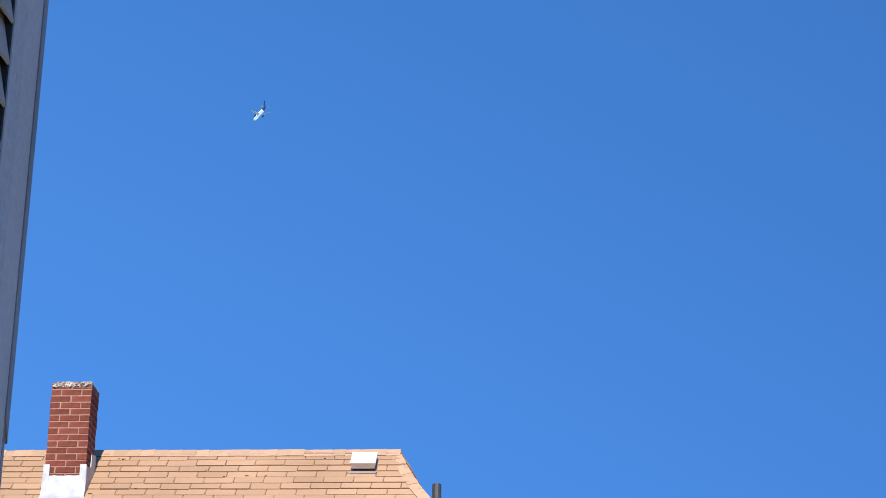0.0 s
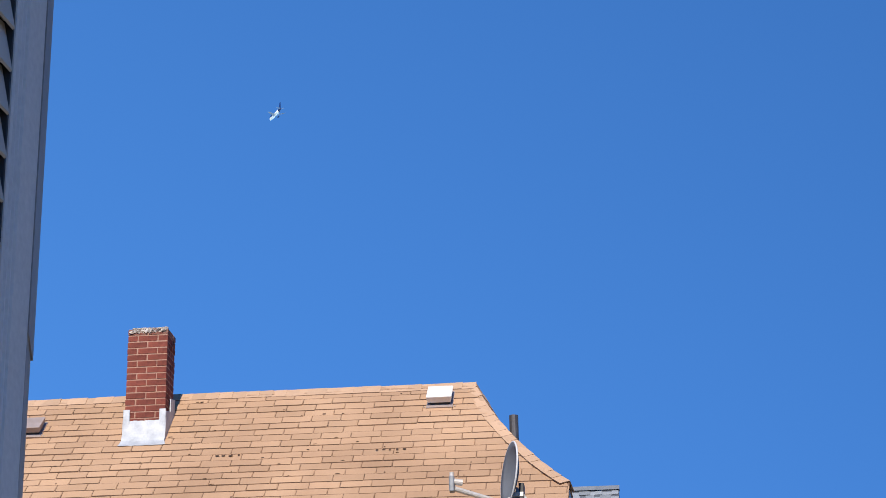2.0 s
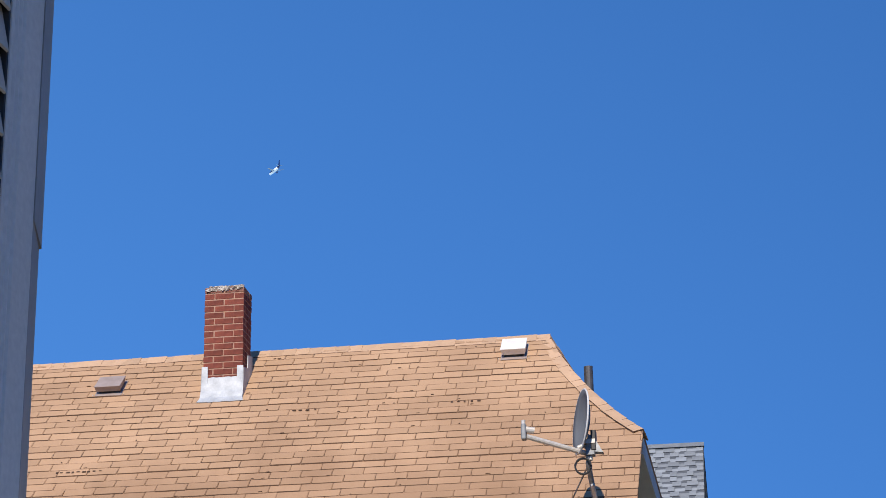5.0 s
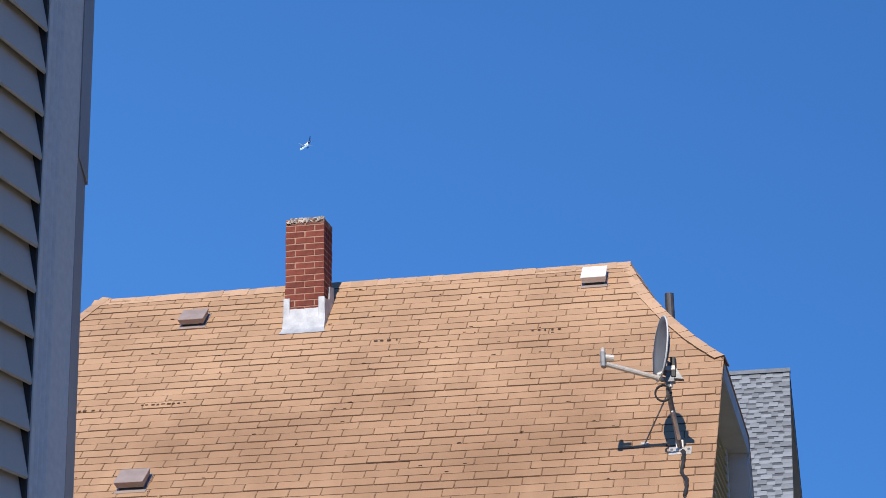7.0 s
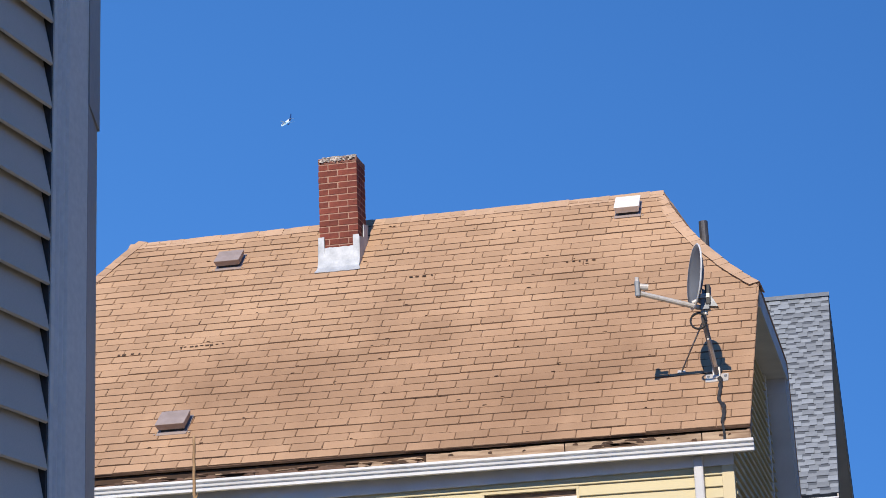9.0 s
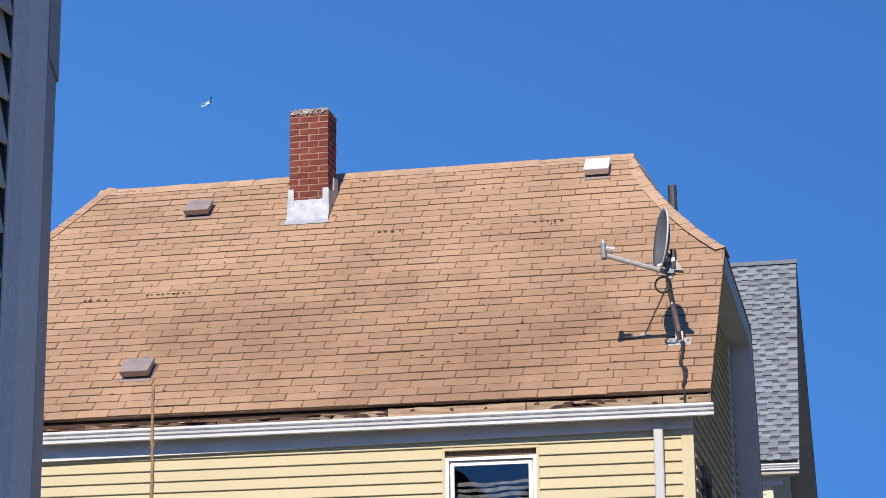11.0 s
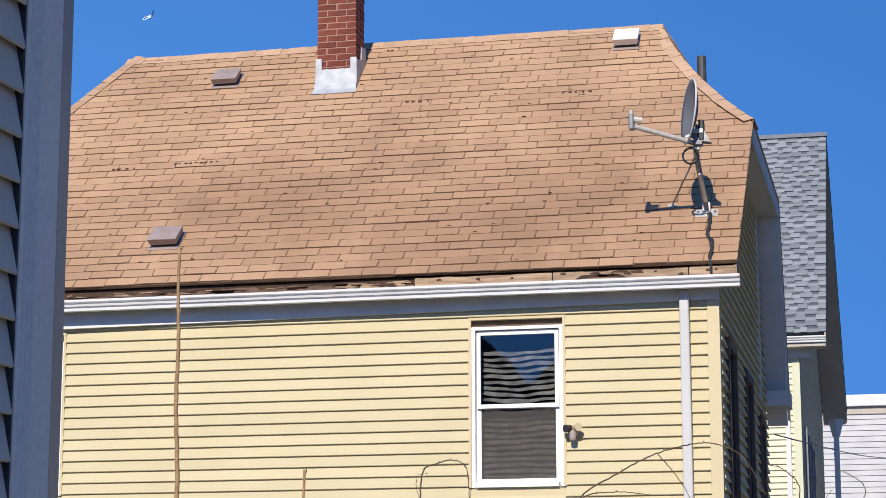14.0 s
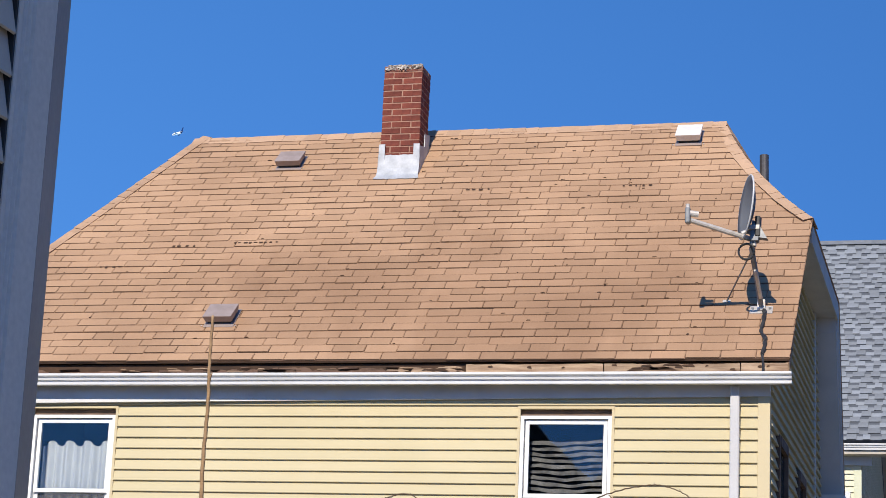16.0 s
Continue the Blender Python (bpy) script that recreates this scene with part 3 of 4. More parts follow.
# gable windows seen edge on
for y0, y1, b0, b1 in SIDE_WIN:
    w = part("window", box(-0.003, 0.012, y0 + 0.05, y1 - 0.05, b0 + 0.05, b1 - 0.05), SCREENED, house, "narrow window in the shaded gable wall")
    f = box(-0.003, 0.045, y0, y0 + 0.07, b0, b1)
    box(-0.003, 0.045, y1 - 0.07, y1, b0, b1, f)
    box(-0.003, 0.05, y0 + 0.07, y1 - 0.07, b1 - 0.09, b1, f)
    box(-0.003, 0.06, y0 + 0.07, y1 - 0.07, b0, b0 + 0.05, f)
    part("window_frame", f, BROWN, w)

# ---- chimney ----
CH_X0, CH_X1, CH_Y0, CH_Y1, CH_TOP = -4.26, -3.845, 2.335, 2.665, 9.425
chimney = part("chimney", box(CH_X0 + 0.004, CH_X1 - 0.004, CH_Y0 + 0.0035, CH_Y1 - 0.004, 8.0, CH_TOP), MORTAR, house, "square red brick chimney with crumbling top")
BH, BL = 0.0676, (CH_X1 - CH_X0) / 2
bricks = {}


def brick(x0, x1, y0, y1, z):
    top = z + 1.5 * BH > CH_TOP
    key = (round(x1 - x0, 3), round(y1 - y0, 3), top)
    if key not in bricks:
        a, b = (x1 - x0) / 2, (y1 - y0) / 2
        bricks[key] = mesh(box(-a, a, -b, b, -(BH - 0.011) / 2, (BH - 0.011) / 2, bevel=0.004), "brick", BRICK_TOP if top else BRICK)
    j = random.uniform(-0.0025, 0.0025)
    part("brick", bricks[key], BRICK, chimney, m=pose((x0 + x1) / 2 + j, (y0 + y1) / 2 + random.uniform(-0.003, 0.002), z + BH / 2, 0, 0, random.uniform(-0.8, 0.8)))


D = 0.095
row, z = 0, CH_TOP - 19 * BH
while z + BH < CH_TOP + 0.01:
    e = 0.0055
    cut = [0, 0.5, 1.5, 2] if row % 2 else [0, 1, 2]
    for a, b in zip(cut, cut[1:]):
        l, r = (0 if a == 0 else e), (0 if b == 2 else e)
        brick(CH_X0 + a * BL + l, CH_X0 + b * BL - r, CH_Y0, CH_Y0 + D, z)
        brick(CH_X0 + a * BL + l, CH_X0 + b * BL - r, CH_Y1 - D, CH_Y1, z)
    ys = [CH_Y0 + D + 0.004, CH_Y1 - D - 0.004]
    yc = [ys[0], (ys[0] + ys[1]) / 2, ys[1]] if row % 2 else [ys[0], ys[0] + 0.07, ys[1]]
    for a, b in zip(yc, yc[1:]):
        brick(CH_X0, CH_X0 + D, a + e, b - e, z)
        brick(CH_X1 - D, CH_X1, a + e, b - e, z)
    row, z = row + 1, z + BH
cr = bmesh.new()
for i in range(90):
    x, y = random.uniform(CH_X0 + 0.03, CH_X1 - 0.03), random.choice((CH_Y0 + 0.02, CH_Y0 + 0.03, CH_Y1 - 0.03, random.uniform(CH_Y0, CH_Y1)))
    s = random.uniform(0.012, 0.028)
    r = bmesh.ops.create_icosphere(cr, subdivisions=1, radius=s)["verts"]
    for v in r:
        v.co = Vector((v.co.x * 1.3, v.co.y * 1.2, v.co.z * 0.7)) * random.uniform(0.8, 1.15) + Vector((x, y if i % 3 else CH_Y0 + 0.004, CH_TOP + (0.006 if i % 3 else random.uniform(-0.045, 0.0))))
part("chimney_crown", cr, CROWN, chimney, "broken grey mortar cap")


def on_roof(y, lift=0.0):
    return EAVE_Z + (y - EAVE_Y) * math.tan(PITCH) + lift


# flashing: apron, upstand and stepped sides
af = bmesh.new()
nx = 14
rows = []
for j, (y, lift) in enumerate(((CH_Y0 - 0.105, 0.020), (CH_Y0 - 0.075, 0.022), (CH_Y0 - 0.05, 0.03), (CH_Y0 - 0.022, 0.08), (CH_Y0 - 0.012, 0.215))):
    wide = 0.035 - 0.02 * min(1, j / 2)
    rows.append([af.verts.new((CH_X0 - wide + (CH_X1 - CH_X0 + 2 * wide) * i / nx, y + random.uniform(-0.006, 0.006) * (j == 0),
                               on_roof(y, lift) + random.uniform(-0.004, 0.004))) for i in range(nx + 1)])
for a, b in zip(rows, rows[1:]):
    for i in range(nx):
        af.faces.new((a[i], a[i + 1], b[i + 1], b[i]))
fl = part("flashing", af, LEAD, chimney, "silver-painted metal flashing")
fl.modifiers.new("thick", "SOLIDIFY").thickness = 0.006
for x0, x1 in ((CH_X0 - 0.012, CH_X0 + 0.055), (CH_X1 - 0.055, CH_X1 + 0.012)):
    part("flashing", box(x0, x1, CH_Y0 - 0.024, CH_Y0 - 0.012, on_roof(CH_Y0), on_roof(CH_Y0) + 0.32, bevel=0.004), LEAD, chimney)
for xs_ in ((CH_X0 - 0.014, CH_X0 - 0.004), (CH_X1 + 0.004, CH_X1 + 0.014)):
    f = bmesh.new()
    for i in range(2):
        y = CH_Y0 - 0.012 + i * 0.18
        hexa(f, [(xs_[0], y, on_roof(y) - 0.02), (xs_[1], y, on_roof(y) - 0.02), (xs_[1], y + 0.18, on_roof(y + 0.18) - 0.02), (xs_[0], y + 0.18, on_roof(y + 0.18) - 0.02),
                 (xs_[0], y, on_roof(y) + 0.31), (xs_[1], y, on_roof(y) + 0.31), (xs_[1], y + 0.18, on_roof(y + 0.04) + 0.31), (xs_[0], y + 0.18, on_roof(y + 0.04) + 0.31)])
    part("flashing", f, LEAD, chimney)


# ---- roof vents ----
def roof_vent(x, y, w, d, h, material, label):
    """A low hooded vent with a sloped lid, a black block for the shade in its mouth and a flange under the shingles."""
    s = (y - EAVE_Y) / math.cos(PITCH)
    v = thing("roof_vent", ROOF @ Matrix.Translation((x, s, 0.012)), label, "roof vent", "vents on the tan roof")
    part("flange", box(-w / 2 - 0.004, w / 2 + 0.004, -0.03, d + 0.03, 0.0, 0.006), VENT_GREY, v)
    part("mouth_shade", box(-w / 2 + 0.03, w / 2 - 0.03, 0.03, d - 0.03, 0.006, h * 0.5), BLACK, v)
    b = bmesh.new()
    hexa(b, [(-w / 2 + 0.012, 0.012, h * 0.30), (w / 2 - 0.012, 0.012, h * 0.30), (w / 2 - 0.02, d - 0.01, 0.01), (-w / 2 + 0.02, d - 0.01, 0.01),
             (-w / 2, -0.01, h), (w / 2, -0.01, h), (w / 2, d, h * 0.8), (-w / 2, d, h * 0.8)])
    bmesh.ops.bevel(b, geom=list(b.edges), offset=0.008, segments=2, affect="EDGES", profile=0.5)
    part("hood", b, material, v)
    for q in (-w / 2 - 0.03, w / 2 + 0.02):
        part("nail", box(q, q + 0.012, -0.02, -0.008, 0.006, 0.012), STEEL, v)
    return v


roof_vent(-5.293, 2.45, 0.28, 0.25, 0.105, VENT_GREY, "brown-grey metal hooded vent near the ridge")
roof_vent(-5.108, 0.221, 0.285, 0.25, 0.11, VENT_GREY, "brown-grey metal hooded vent low on the roof")
roof_vent(-1.089, 2.66, 0.262, 0.27, 0.115, VENT_WHITE, "white painted hooded vent beside the ridge end")
st = thing("vent_pipe", pose(-0.38, 3.3, 7.6), "black plumbing vent pipe behind the clipped gable", "vent pipe")
part("pipe", tube([(0, 0, 0), (-0.008, 0, 1.02)], 0.047, sides=16), PIPE, st, smooth=False)
part("collar", tube([(-0.006, 0, 0.60), (-0.006, 0, 0.67)], 0.054, sides=16), PIPE, st)


# ---- satellite dish ----
dish = thing("satellite_dish", pose(-0.097, 0.337, on_roof(0.337, 0.012)), "grey satellite dish on a bent steel mast bolted to the shingles", "satellite dish")
part("foot_plate", box(-0.10, 0.10, -0.06, 0.06, 0.0, 0.012), STEEL, dish, m=Matrix.Rotation(PITCH, 4, "X"))
part("foot_bracket", box(-0.035, 0.035, -0.03, 0.03, 0.0, 0.10, bevel=0.006), STEEL, dish)
for x in (-0.075, 0.075):
    part("bolt", tube([(x, 0, 0.0), (x, 0, 0.03)], 0.012), DARKSTEEL, dish)
HEAD = Vector((0.031, -0.54, -0.168))
part("mast", tube(spline([(0, 0, 0.03), (-0.008, -0.13, 0.14), (-0.02, -0.31, 0.28), (-0.03, -0.48, 0.40), (-0.026, -0.54, 0.48), (-0.010, -0.54, 0.64)]), 0.024, sides=12), DARKSTEEL, dish, "bent grey steel mast", smooth=True)
part("mast_sleeve", tube([(-0.004, -0.09, 0.09), (-0.024, -0.34, 0.28)], 0.017, sides=10), STEEL, dish, m=pose(0.01, -0.03, 0))
HM = Matrix.Translation(HEAD)
part("clamp", box(-0.075, 0.0, -0.05, 0.05, 0.66, 0.70, bevel=0.004), DARKSTEEL, dish, m=HM)
part("clamp", box(-0.085, 0.01, -0.055, 0.055, 0.76, 0.80, bevel=0.004), STEEL, dish, m=HM)
hb = bmesh.new()
hexa(hb, [(-0.12, -0.05, 0.78), (0.03, -0.05, 0.76), (0.03, 0.05, 0.76), (-0.12, 0.05, 0.78), (-0.10, -0.04, 0.93), (-0.05, -0.04, 0.90), (-0.05, 0.04, 0.90), (-0.10, 0.04, 0.93)])
part("head_bracket", hb, DARKSTEEL, dish, m=HM @ pose(0.045, 0.01, -0.08))
part("back_plate", box(-0.03, 0.015, -0.05, 0.06, 0.70, 0.88, bevel=0.008), BLACK, dish, m=HM)
# reflector: a shallow oval bowl that faces left and upward, seen nearly edge on
rf = bmesh.new()
rings, seg = 7, 40
grid = []
for i in range(rings + 1):
    r = i / rings
    grid.append([rf.verts.new((0.25 * r * math.cos(2 * math.pi * j / seg), 0.285 * r * math.sin(2 * math.pi * j / seg), 0.07 * r * r)) for j in range(seg)] if i else [rf.verts.new((0, 0, 0))])
for j in range(seg):
    rf.faces.new((grid[0][0], grid[1][j], grid[1][(j + 1) % seg]))
for a, b in zip(grid[1:], grid[2:]):
    for j in range(seg):
        rf.faces.new((a[j], b[j], b[(j + 1) % seg], a[(j + 1) % seg]))
DISH_M = Matrix.Translation(HEAD + Vector((-0.045, 0.0, 0.955))) @ look((0, 0, 0), (0.925, 0.33, -0.10)).to_3x3().to_4x4()
reflector = part("reflector", rf, DISH, dish, "oval grey enamelled reflector", m=DISH_M, smooth=True)
reflector.modifiers.new("thick", "SOLIDIFY").thickness = 0.008
part("rim", tube([(0.25 * math.cos(2 * math.pi * j / seg), 0.285 * math.sin(2 * math.pi * j / seg), 0.07) for j in range(seg + 1)], 0.008, sides=6), RIM, dish, m=DISH_M)
ARM0, ARM1 = Vector((-0.06, 0.0, 0.68)), Vector((-0.56, -0.24, 0.80))
part("arm", tube([ARM0, ARM0.lerp(ARM1, 0.5), ARM1], 0.0225, sides=10), STEEL, dish, "pale galvanised feed arm", m=HM)
lnb = part("lnb", box(-0.745, -0.70, -0.28, -0.20, 0.87, 1.01, bevel=0.012), DARKSTEEL, dish, "grey receiver head", m=HM @ pose(0.14, 0, -0.10))
part("feed_horn", tube([(-0.72, -0.24, 0.965), (-0.635, -0.22, 0.955)], 0.028, sides=12), STEEL, lnb)
part("feed_horn", tube([(-0.725, -0.24, 0.98), (-0.725, -0.24, 1.045)], 0.018, sides=10), STEEL, lnb)
part("elbow", tube(spline([(-0.15, 0, 0.735), (-0.09, 0, 0.75), (-0.045, 0, 0.70), (-0.04, 0, 0.62)]), 0.02, sides=10), STEEL, dish, smooth=True, m=HM)
part("cable_coil", tube([(-0.155 + 0.068 * math.cos(a * 0.3), -0.03 + 0.004 * a * 0.2, 0.60 + 0.068 * math.sin(a * 0.3)) for a in range(44)], 0.009, sides=6), BLACK, dish, "coiled black cable", m=HM @ pose(0.05, 0, -0.03))
sf = Vector((-0.319, 0.112, 0.110))
part("strut", tube([(-0.042, -0.49, 0.41), sf], 0.008, sides=6), DARKSTEEL, dish)
part("strut_foot", box(-0.035, 0.035, -0.02, 0.02, 0, 0.008), STEEL, dish, m=Matrix.Translation(sf) @ Matrix.Rotation(PITCH, 4, "X"))
cab = []
for i in range(26):
    k = i / 25
    y = 0.325 - 0.525 * k
    cab.append((-0.085 + 0.07 * k + 0.016 * math.sin(k * 11), y, on_roof(y, 0.03 + 0.01 * math.sin(k * 9))))
cb = tube(cab, 0.015, sides=6)
tube([(x + 0.014 * math.sin(i * 0.9), y, z + 0.012) for i, (x, y, z) in enumerate(cab)], 0.011, cb, sides=6)
tube([cab[-1], (-0.02, -0.235, 5.76), (-0.02, -0.24, 5.66)], 0.011, cb, sides=6)
tagged(part("cable", cb, BLACK), "black twisted coaxial cable running down the shingles", "cable")

# ---- security light by the window ----
sl = thing("security_light", pose(-1.25, -0.012, 4.395) @ Matrix.Scale(0.85, 4), "cream and black security lamp on the yellow wall", "security light")
part("wall_plate", tube([(0, -0.03, 0), (0, 0.0, 0)], 0.045, sides=16), YELLOW_TRIM, sl)
part("sensor", tube(spline([(0, -0.06, -0.01), (0.0, -0.09, -0.05), (0.0, -0.10, -0.10)]), 0.046, sides=12, r_end=0.03), VENT_GREY, sl, smooth=True)
part("lamp_head", tube([(0.02, -0.07, 0.03), (0.065, -0.13, 0.035)], 0.035, sides=14, r_end=0.042), YELLOW_TRIM, sl)
part("lamp_head", tube([(-0.02, -0.07, 0.03), (-0.07, -0.13, 0.02)], 0.03, sides=14, r_end=0.04), BLACK, sl)

# ---- grey-roofed house behind ----
GY0, GZ0, GY1, GZ1 = 16.62, 7.80, 19.9, 11.92
GX = 0.28
back = thing("house", pose(-0.005, 0, -0.12), "pale yellow house with steep slate-grey shingle roof behind", "house")
gb = bmesh.new()
slab(gb, [(-6, GY0, GZ0), (GX, GY0, GZ0), (GX, GY1, GZ1), (-6, GY1, GZ1)], 0.12)
slab(gb, [(-6, GY1, GZ1), (GX, GY1, GZ1), (GX, 26.0, 7.6), (-6, 26.0, 7.6)], 0.12)
groof = part("roof", gb, GREY_UNDER, back, "mottled slate-grey architectural shingles")
gl_ = math.hypot(GY1 - GY0, GZ1 - GZ0)
GROOF = Matrix.Translation((0, GY0, GZ0)) @ Matrix.Rotation(math.atan2(GZ1 - GZ0, GY1 - GY0), 4, "X")
part("ridge_cap", sweep([(0.10, -0.06), (0.0, 0.035), (-0.10, -0.06)], (-2.5, GY1, GZ1), (GX + 0.01, GY1, GZ1)), GREY_SHINGLE, back)
part("gutter", sweep(gp, (-6, GY0 + 0.02, GZ0 - 0.16), (GX - 0.01, GY0 + 0.02, GZ0 - 0.16)), WHITE, back, "white aluminium gutter")
part("soffit", box(-6, GX - 0.02, GY0 + 0.02, 17.0, GZ0 - 0.22, GZ0 - 0.165), SOFFIT, back)
part("frieze_board", box(-6, -0.02, 16.93, 16.985, GZ0 - 0.36, GZ0 - 0.222), WHITE, back)
part("wall", box(-6, -0.2, 17.0, 25.4, 0, 7.6), PALE, back)
gw = bmesh.new()
hexa(gw, [(-0.33, 17.01, 7.4), (-0.2, 17.01, 7.4), (-0.2, 25.4, 7.4), (-0.33, 25.4, 7.4), (-0.33, 19.6, 11.2), (-0.2, 19.6, 11.2), (-0.2, 20.2, 11.2), (-0.33, 20.2, 11.2)])
part("wall", gw, YELLOW_SIDE, back)
z = 5.0
while z < 7.35:
    lap_board((-0.9, 17.0, z), (-0.31, 17.0, z), 0.1, PALE, back)
    z += 0.1
part("corner_board", box(-0.31, -0.185, 16.955, 17.0, 0, 7.36), PALE_TRIM, back)
part("downspout", box(-0.44, -0.36, 16.88, 16.95, 0, 7.0), WHITE, back)
z = 4.6
while z < 10.6:
    hi = 25.2 if z < 7.4 else 25.2 - (z - 7.4) * 1.36
    lo = 17.05 if z < 7.6 else 17.05 + (z - 7.6) * 0.80
    lap_board((-0.199, lo, z), (-0.199, hi, z), 0.1, YELLOW_SIDE, back, out=0.013)
    z += 0.1
for y0, z1 in ((17.9, 6.4), (19.6, 6.3)):
    w = part("window", box(-0.195, -0.17, y0 + 0.08, y0 + 0.72, z1 - 1.4, z1 - 0.08), GLASS, back, "window in the shaded gable wall")
    f = box(-0.19, -0.14, y0, y0 + 0.08, z1 - 1.5, z1)
    box(-0.19, -0.14, y0 + 0.72, y0 + 0.8, z1 - 1.5, z1, f)
    box(-0.19, -0.14, y0 + 0.08, y0 + 0.72, z1 - 0.08, z1, f)
    part("window_frame", f, DARKSTEEL, w)
for a, b, d0, d1 in (((GY0, GZ0), (GY1, GZ1), 0.16, 0.0), ((GY1, GZ1), (26.0, 7.6), 0.30, 0.0)):
    bm = bmesh.new()
    hexa(bm, [(GX - 0.03, a[0], a[1] - d0), (GX - 0.008, a[0], a[1] - d0), (GX - 0.008, b[0], b[1] - d0), (GX - 0.03, b[0], b[1] - d0),
              (GX - 0.03, a[0], a[1] - d1), (GX - 0.008, a[0], a[1] - d1), (GX - 0.008, b[0], b[1] - d1), (GX - 0.03, b[0], b[1] - d1)])
    part("rake_board", bm, SOFFIT, back)
bm = bmesh.new()
hexa(bm, [(-0.2, GY1, GZ1 - 0.32), (GX - 0.034, GY1, GZ1 - 0.32), (GX - 0.034, 26.0, 7.28), (-0.2, 26.0, 7.28),
          (-0.2, GY1, GZ1 - 0.2), (GX - 0.034, GY1, GZ1 - 0.2), (GX - 0.034, 26.0, 7.4), (-0.2, 26.0, 7.4)])
part("soffit", bm, SOFFIT, back)
part("conductor_head", tube([(0.06, 25.6, 6.98), (0.06, 25.6, 7.34)], 0.07, sides=4, r_end=0.16), WHITE, back)
part("downspout", box(0.005, 0.115, 25.55, 25.66, 0, 6.99, bevel=0.01), WHITE, back)

# ---- white flat-roofed building farther back ----
far = thing("apartment_building", pose(-0.044, 0, -0.29), "white vinyl-sided flat-roofed building in the distance", "building")
part("wall", box(-3.0, 14, 45.03, 58, 0, 10.0), WHITE_SIDING, far)
part("cornice", box(-3.1, 14.1, 44.85, 58.1, 9.98, 10.32, bevel=0.02), WHITE, far, "white metal parapet cap")
part("frieze_board", box(-3.05, 14, 44.97, 45.03, 9.76, 9.978), SOFFIT, far)
z = 4.0
while z < 9.72:
    lap_board((-3.0, 45.03, z), (14.0, 45.03, z), 0.165, WHITE_SIDING, far)
    z += 0.165

# ---- unseen house added on the right to block sky light from the gable wall ----
side = thing("house", Matrix(), "unseen plain grey-sided house added to shade the gable wall", "house")
part("wall", box(7.6, 14, 1.0, 16, 0, 8.5), GREY_SIDING, side)
part("roof", box(7.3, 14.3, 0.7, 16.3, 8.5, 8.8), GREY_UNDER, side)

# ---- near grey house beside the camera ----
near = thing("house", Matrix.Translation((-0.022, -14.158, 3.928)) @ Matrix.Scale(1.0826, 4) @ Matrix.Translation((-0.076, 14.402, -3.735)), "grey vinyl-sided house with blue-grey corner post close by", "house")
NC, NE = Vector((0.102, -14.51)), Vector((0.076, -14.402))
PH = radians(86)
ND = Vector((-math.cos(PH), -math.sin(PH)))           # along the visible wall, towards the camera's side
NN = Vector((-ND.y, ND.x))                            # outwards
if NN.x < 0:
    NN = -NN
POST = 0.135


def upright(bm, pts, z0, z1):
    lo = [bm.verts.new((x, y, z0)) for x, y in pts]
    hi = [bm.verts.new((x, y, z1)) for x, y in pts]
    k = len(pts)
    for i in range(k):
        bm.faces.new((lo[i], lo[(i + 1) % k], hi[(i + 1) % k], hi[i]))
    bm.faces.new(lo[::-1])
    bm.faces.new(hi)
    return bm


P0 = NC + ND * POST
IN = -NN * 0.20
ridges = []
for k in range(33):
    q = k / 32
    o = -0.005 if k in (4, 5, 8, 9, 12, 13) else 0.0
    ridges.append(P0.lerp(NC, q) + NN * o)
part("corner_post", upright(bmesh.new(), [*ridges, NC + IN, P0 + IN], -0.2, 5.25), GREY_TRIM, near, "blue-grey ribbed vinyl corner post")
NB = NE + Vector((-0.2, 0.03))
part("corner_return", upright(bmesh.new(), [NC + Vector((0.0005, 0)), NE, NB, NC + IN + Vector((0, 0.002))], -0.2, 3.755), GREY_TRIM_SHADED, near)
dv = (NE - NC).normalized()
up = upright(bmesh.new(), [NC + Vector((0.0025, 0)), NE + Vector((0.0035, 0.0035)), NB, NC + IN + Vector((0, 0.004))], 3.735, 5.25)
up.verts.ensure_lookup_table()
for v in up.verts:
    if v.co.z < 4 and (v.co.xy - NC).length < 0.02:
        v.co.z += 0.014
part("corner_return", up, GREY_TRIM_SHADED, near)
NW = P0 - NN * 0.012
NEND = NW + ND * 9.0
part("wall", upright(bmesh.new(), [NW - NN * 0.07, NEND - NN * 0.07, NEND - NN * 0.2, NW - NN * 0.2], 0, 5.25), GREY_SIDING, near)
part("wall", upright(bmesh.new(), [NB, NB + Vector((-9, 1.2)), NB + Vector((-9, 1.0)), NB + Vector((0, -0.15))], 0, 5.25), GREY_SIDING, near)
# black strip put in for the shade between siding and post
part("joint_shade", upright(bmesh.new(), [P0 - NN * 0.003, P0 + ND * 0.006 - NN * 0.003, P0 + ND * 0.006 - NN * 0.06, P0 - NN * 0.06], -0.2, 5.25), BLACK, near, "black strip standing for the shade beside the post")
NCOURSE, NLINE = 0.0805, 3.775
k = -46
while NLINE + k * NCOURSE < 5.2:
    zz = NLINE + k * NCOURSE
    a, b = NW + ND * 4.6 - NN * 0.010, NW + ND * 0.007 - NN * 0.010
    # vinyl board with a hollow behind its lower lip
    hollow = [(0.0, 0.020), (0.018, 0.014), (0.019, 0.0), (0.023, 0.003), (0.003, NCOURSE + 0.014), (0.0, NCOURSE + 0.014)]
    part("siding_board", sweep(hollow, (a.x, a.y, zz), (b.x, b.y, zz)), GREY_SIDING, near)
    k += 1
ev = bmesh.new()
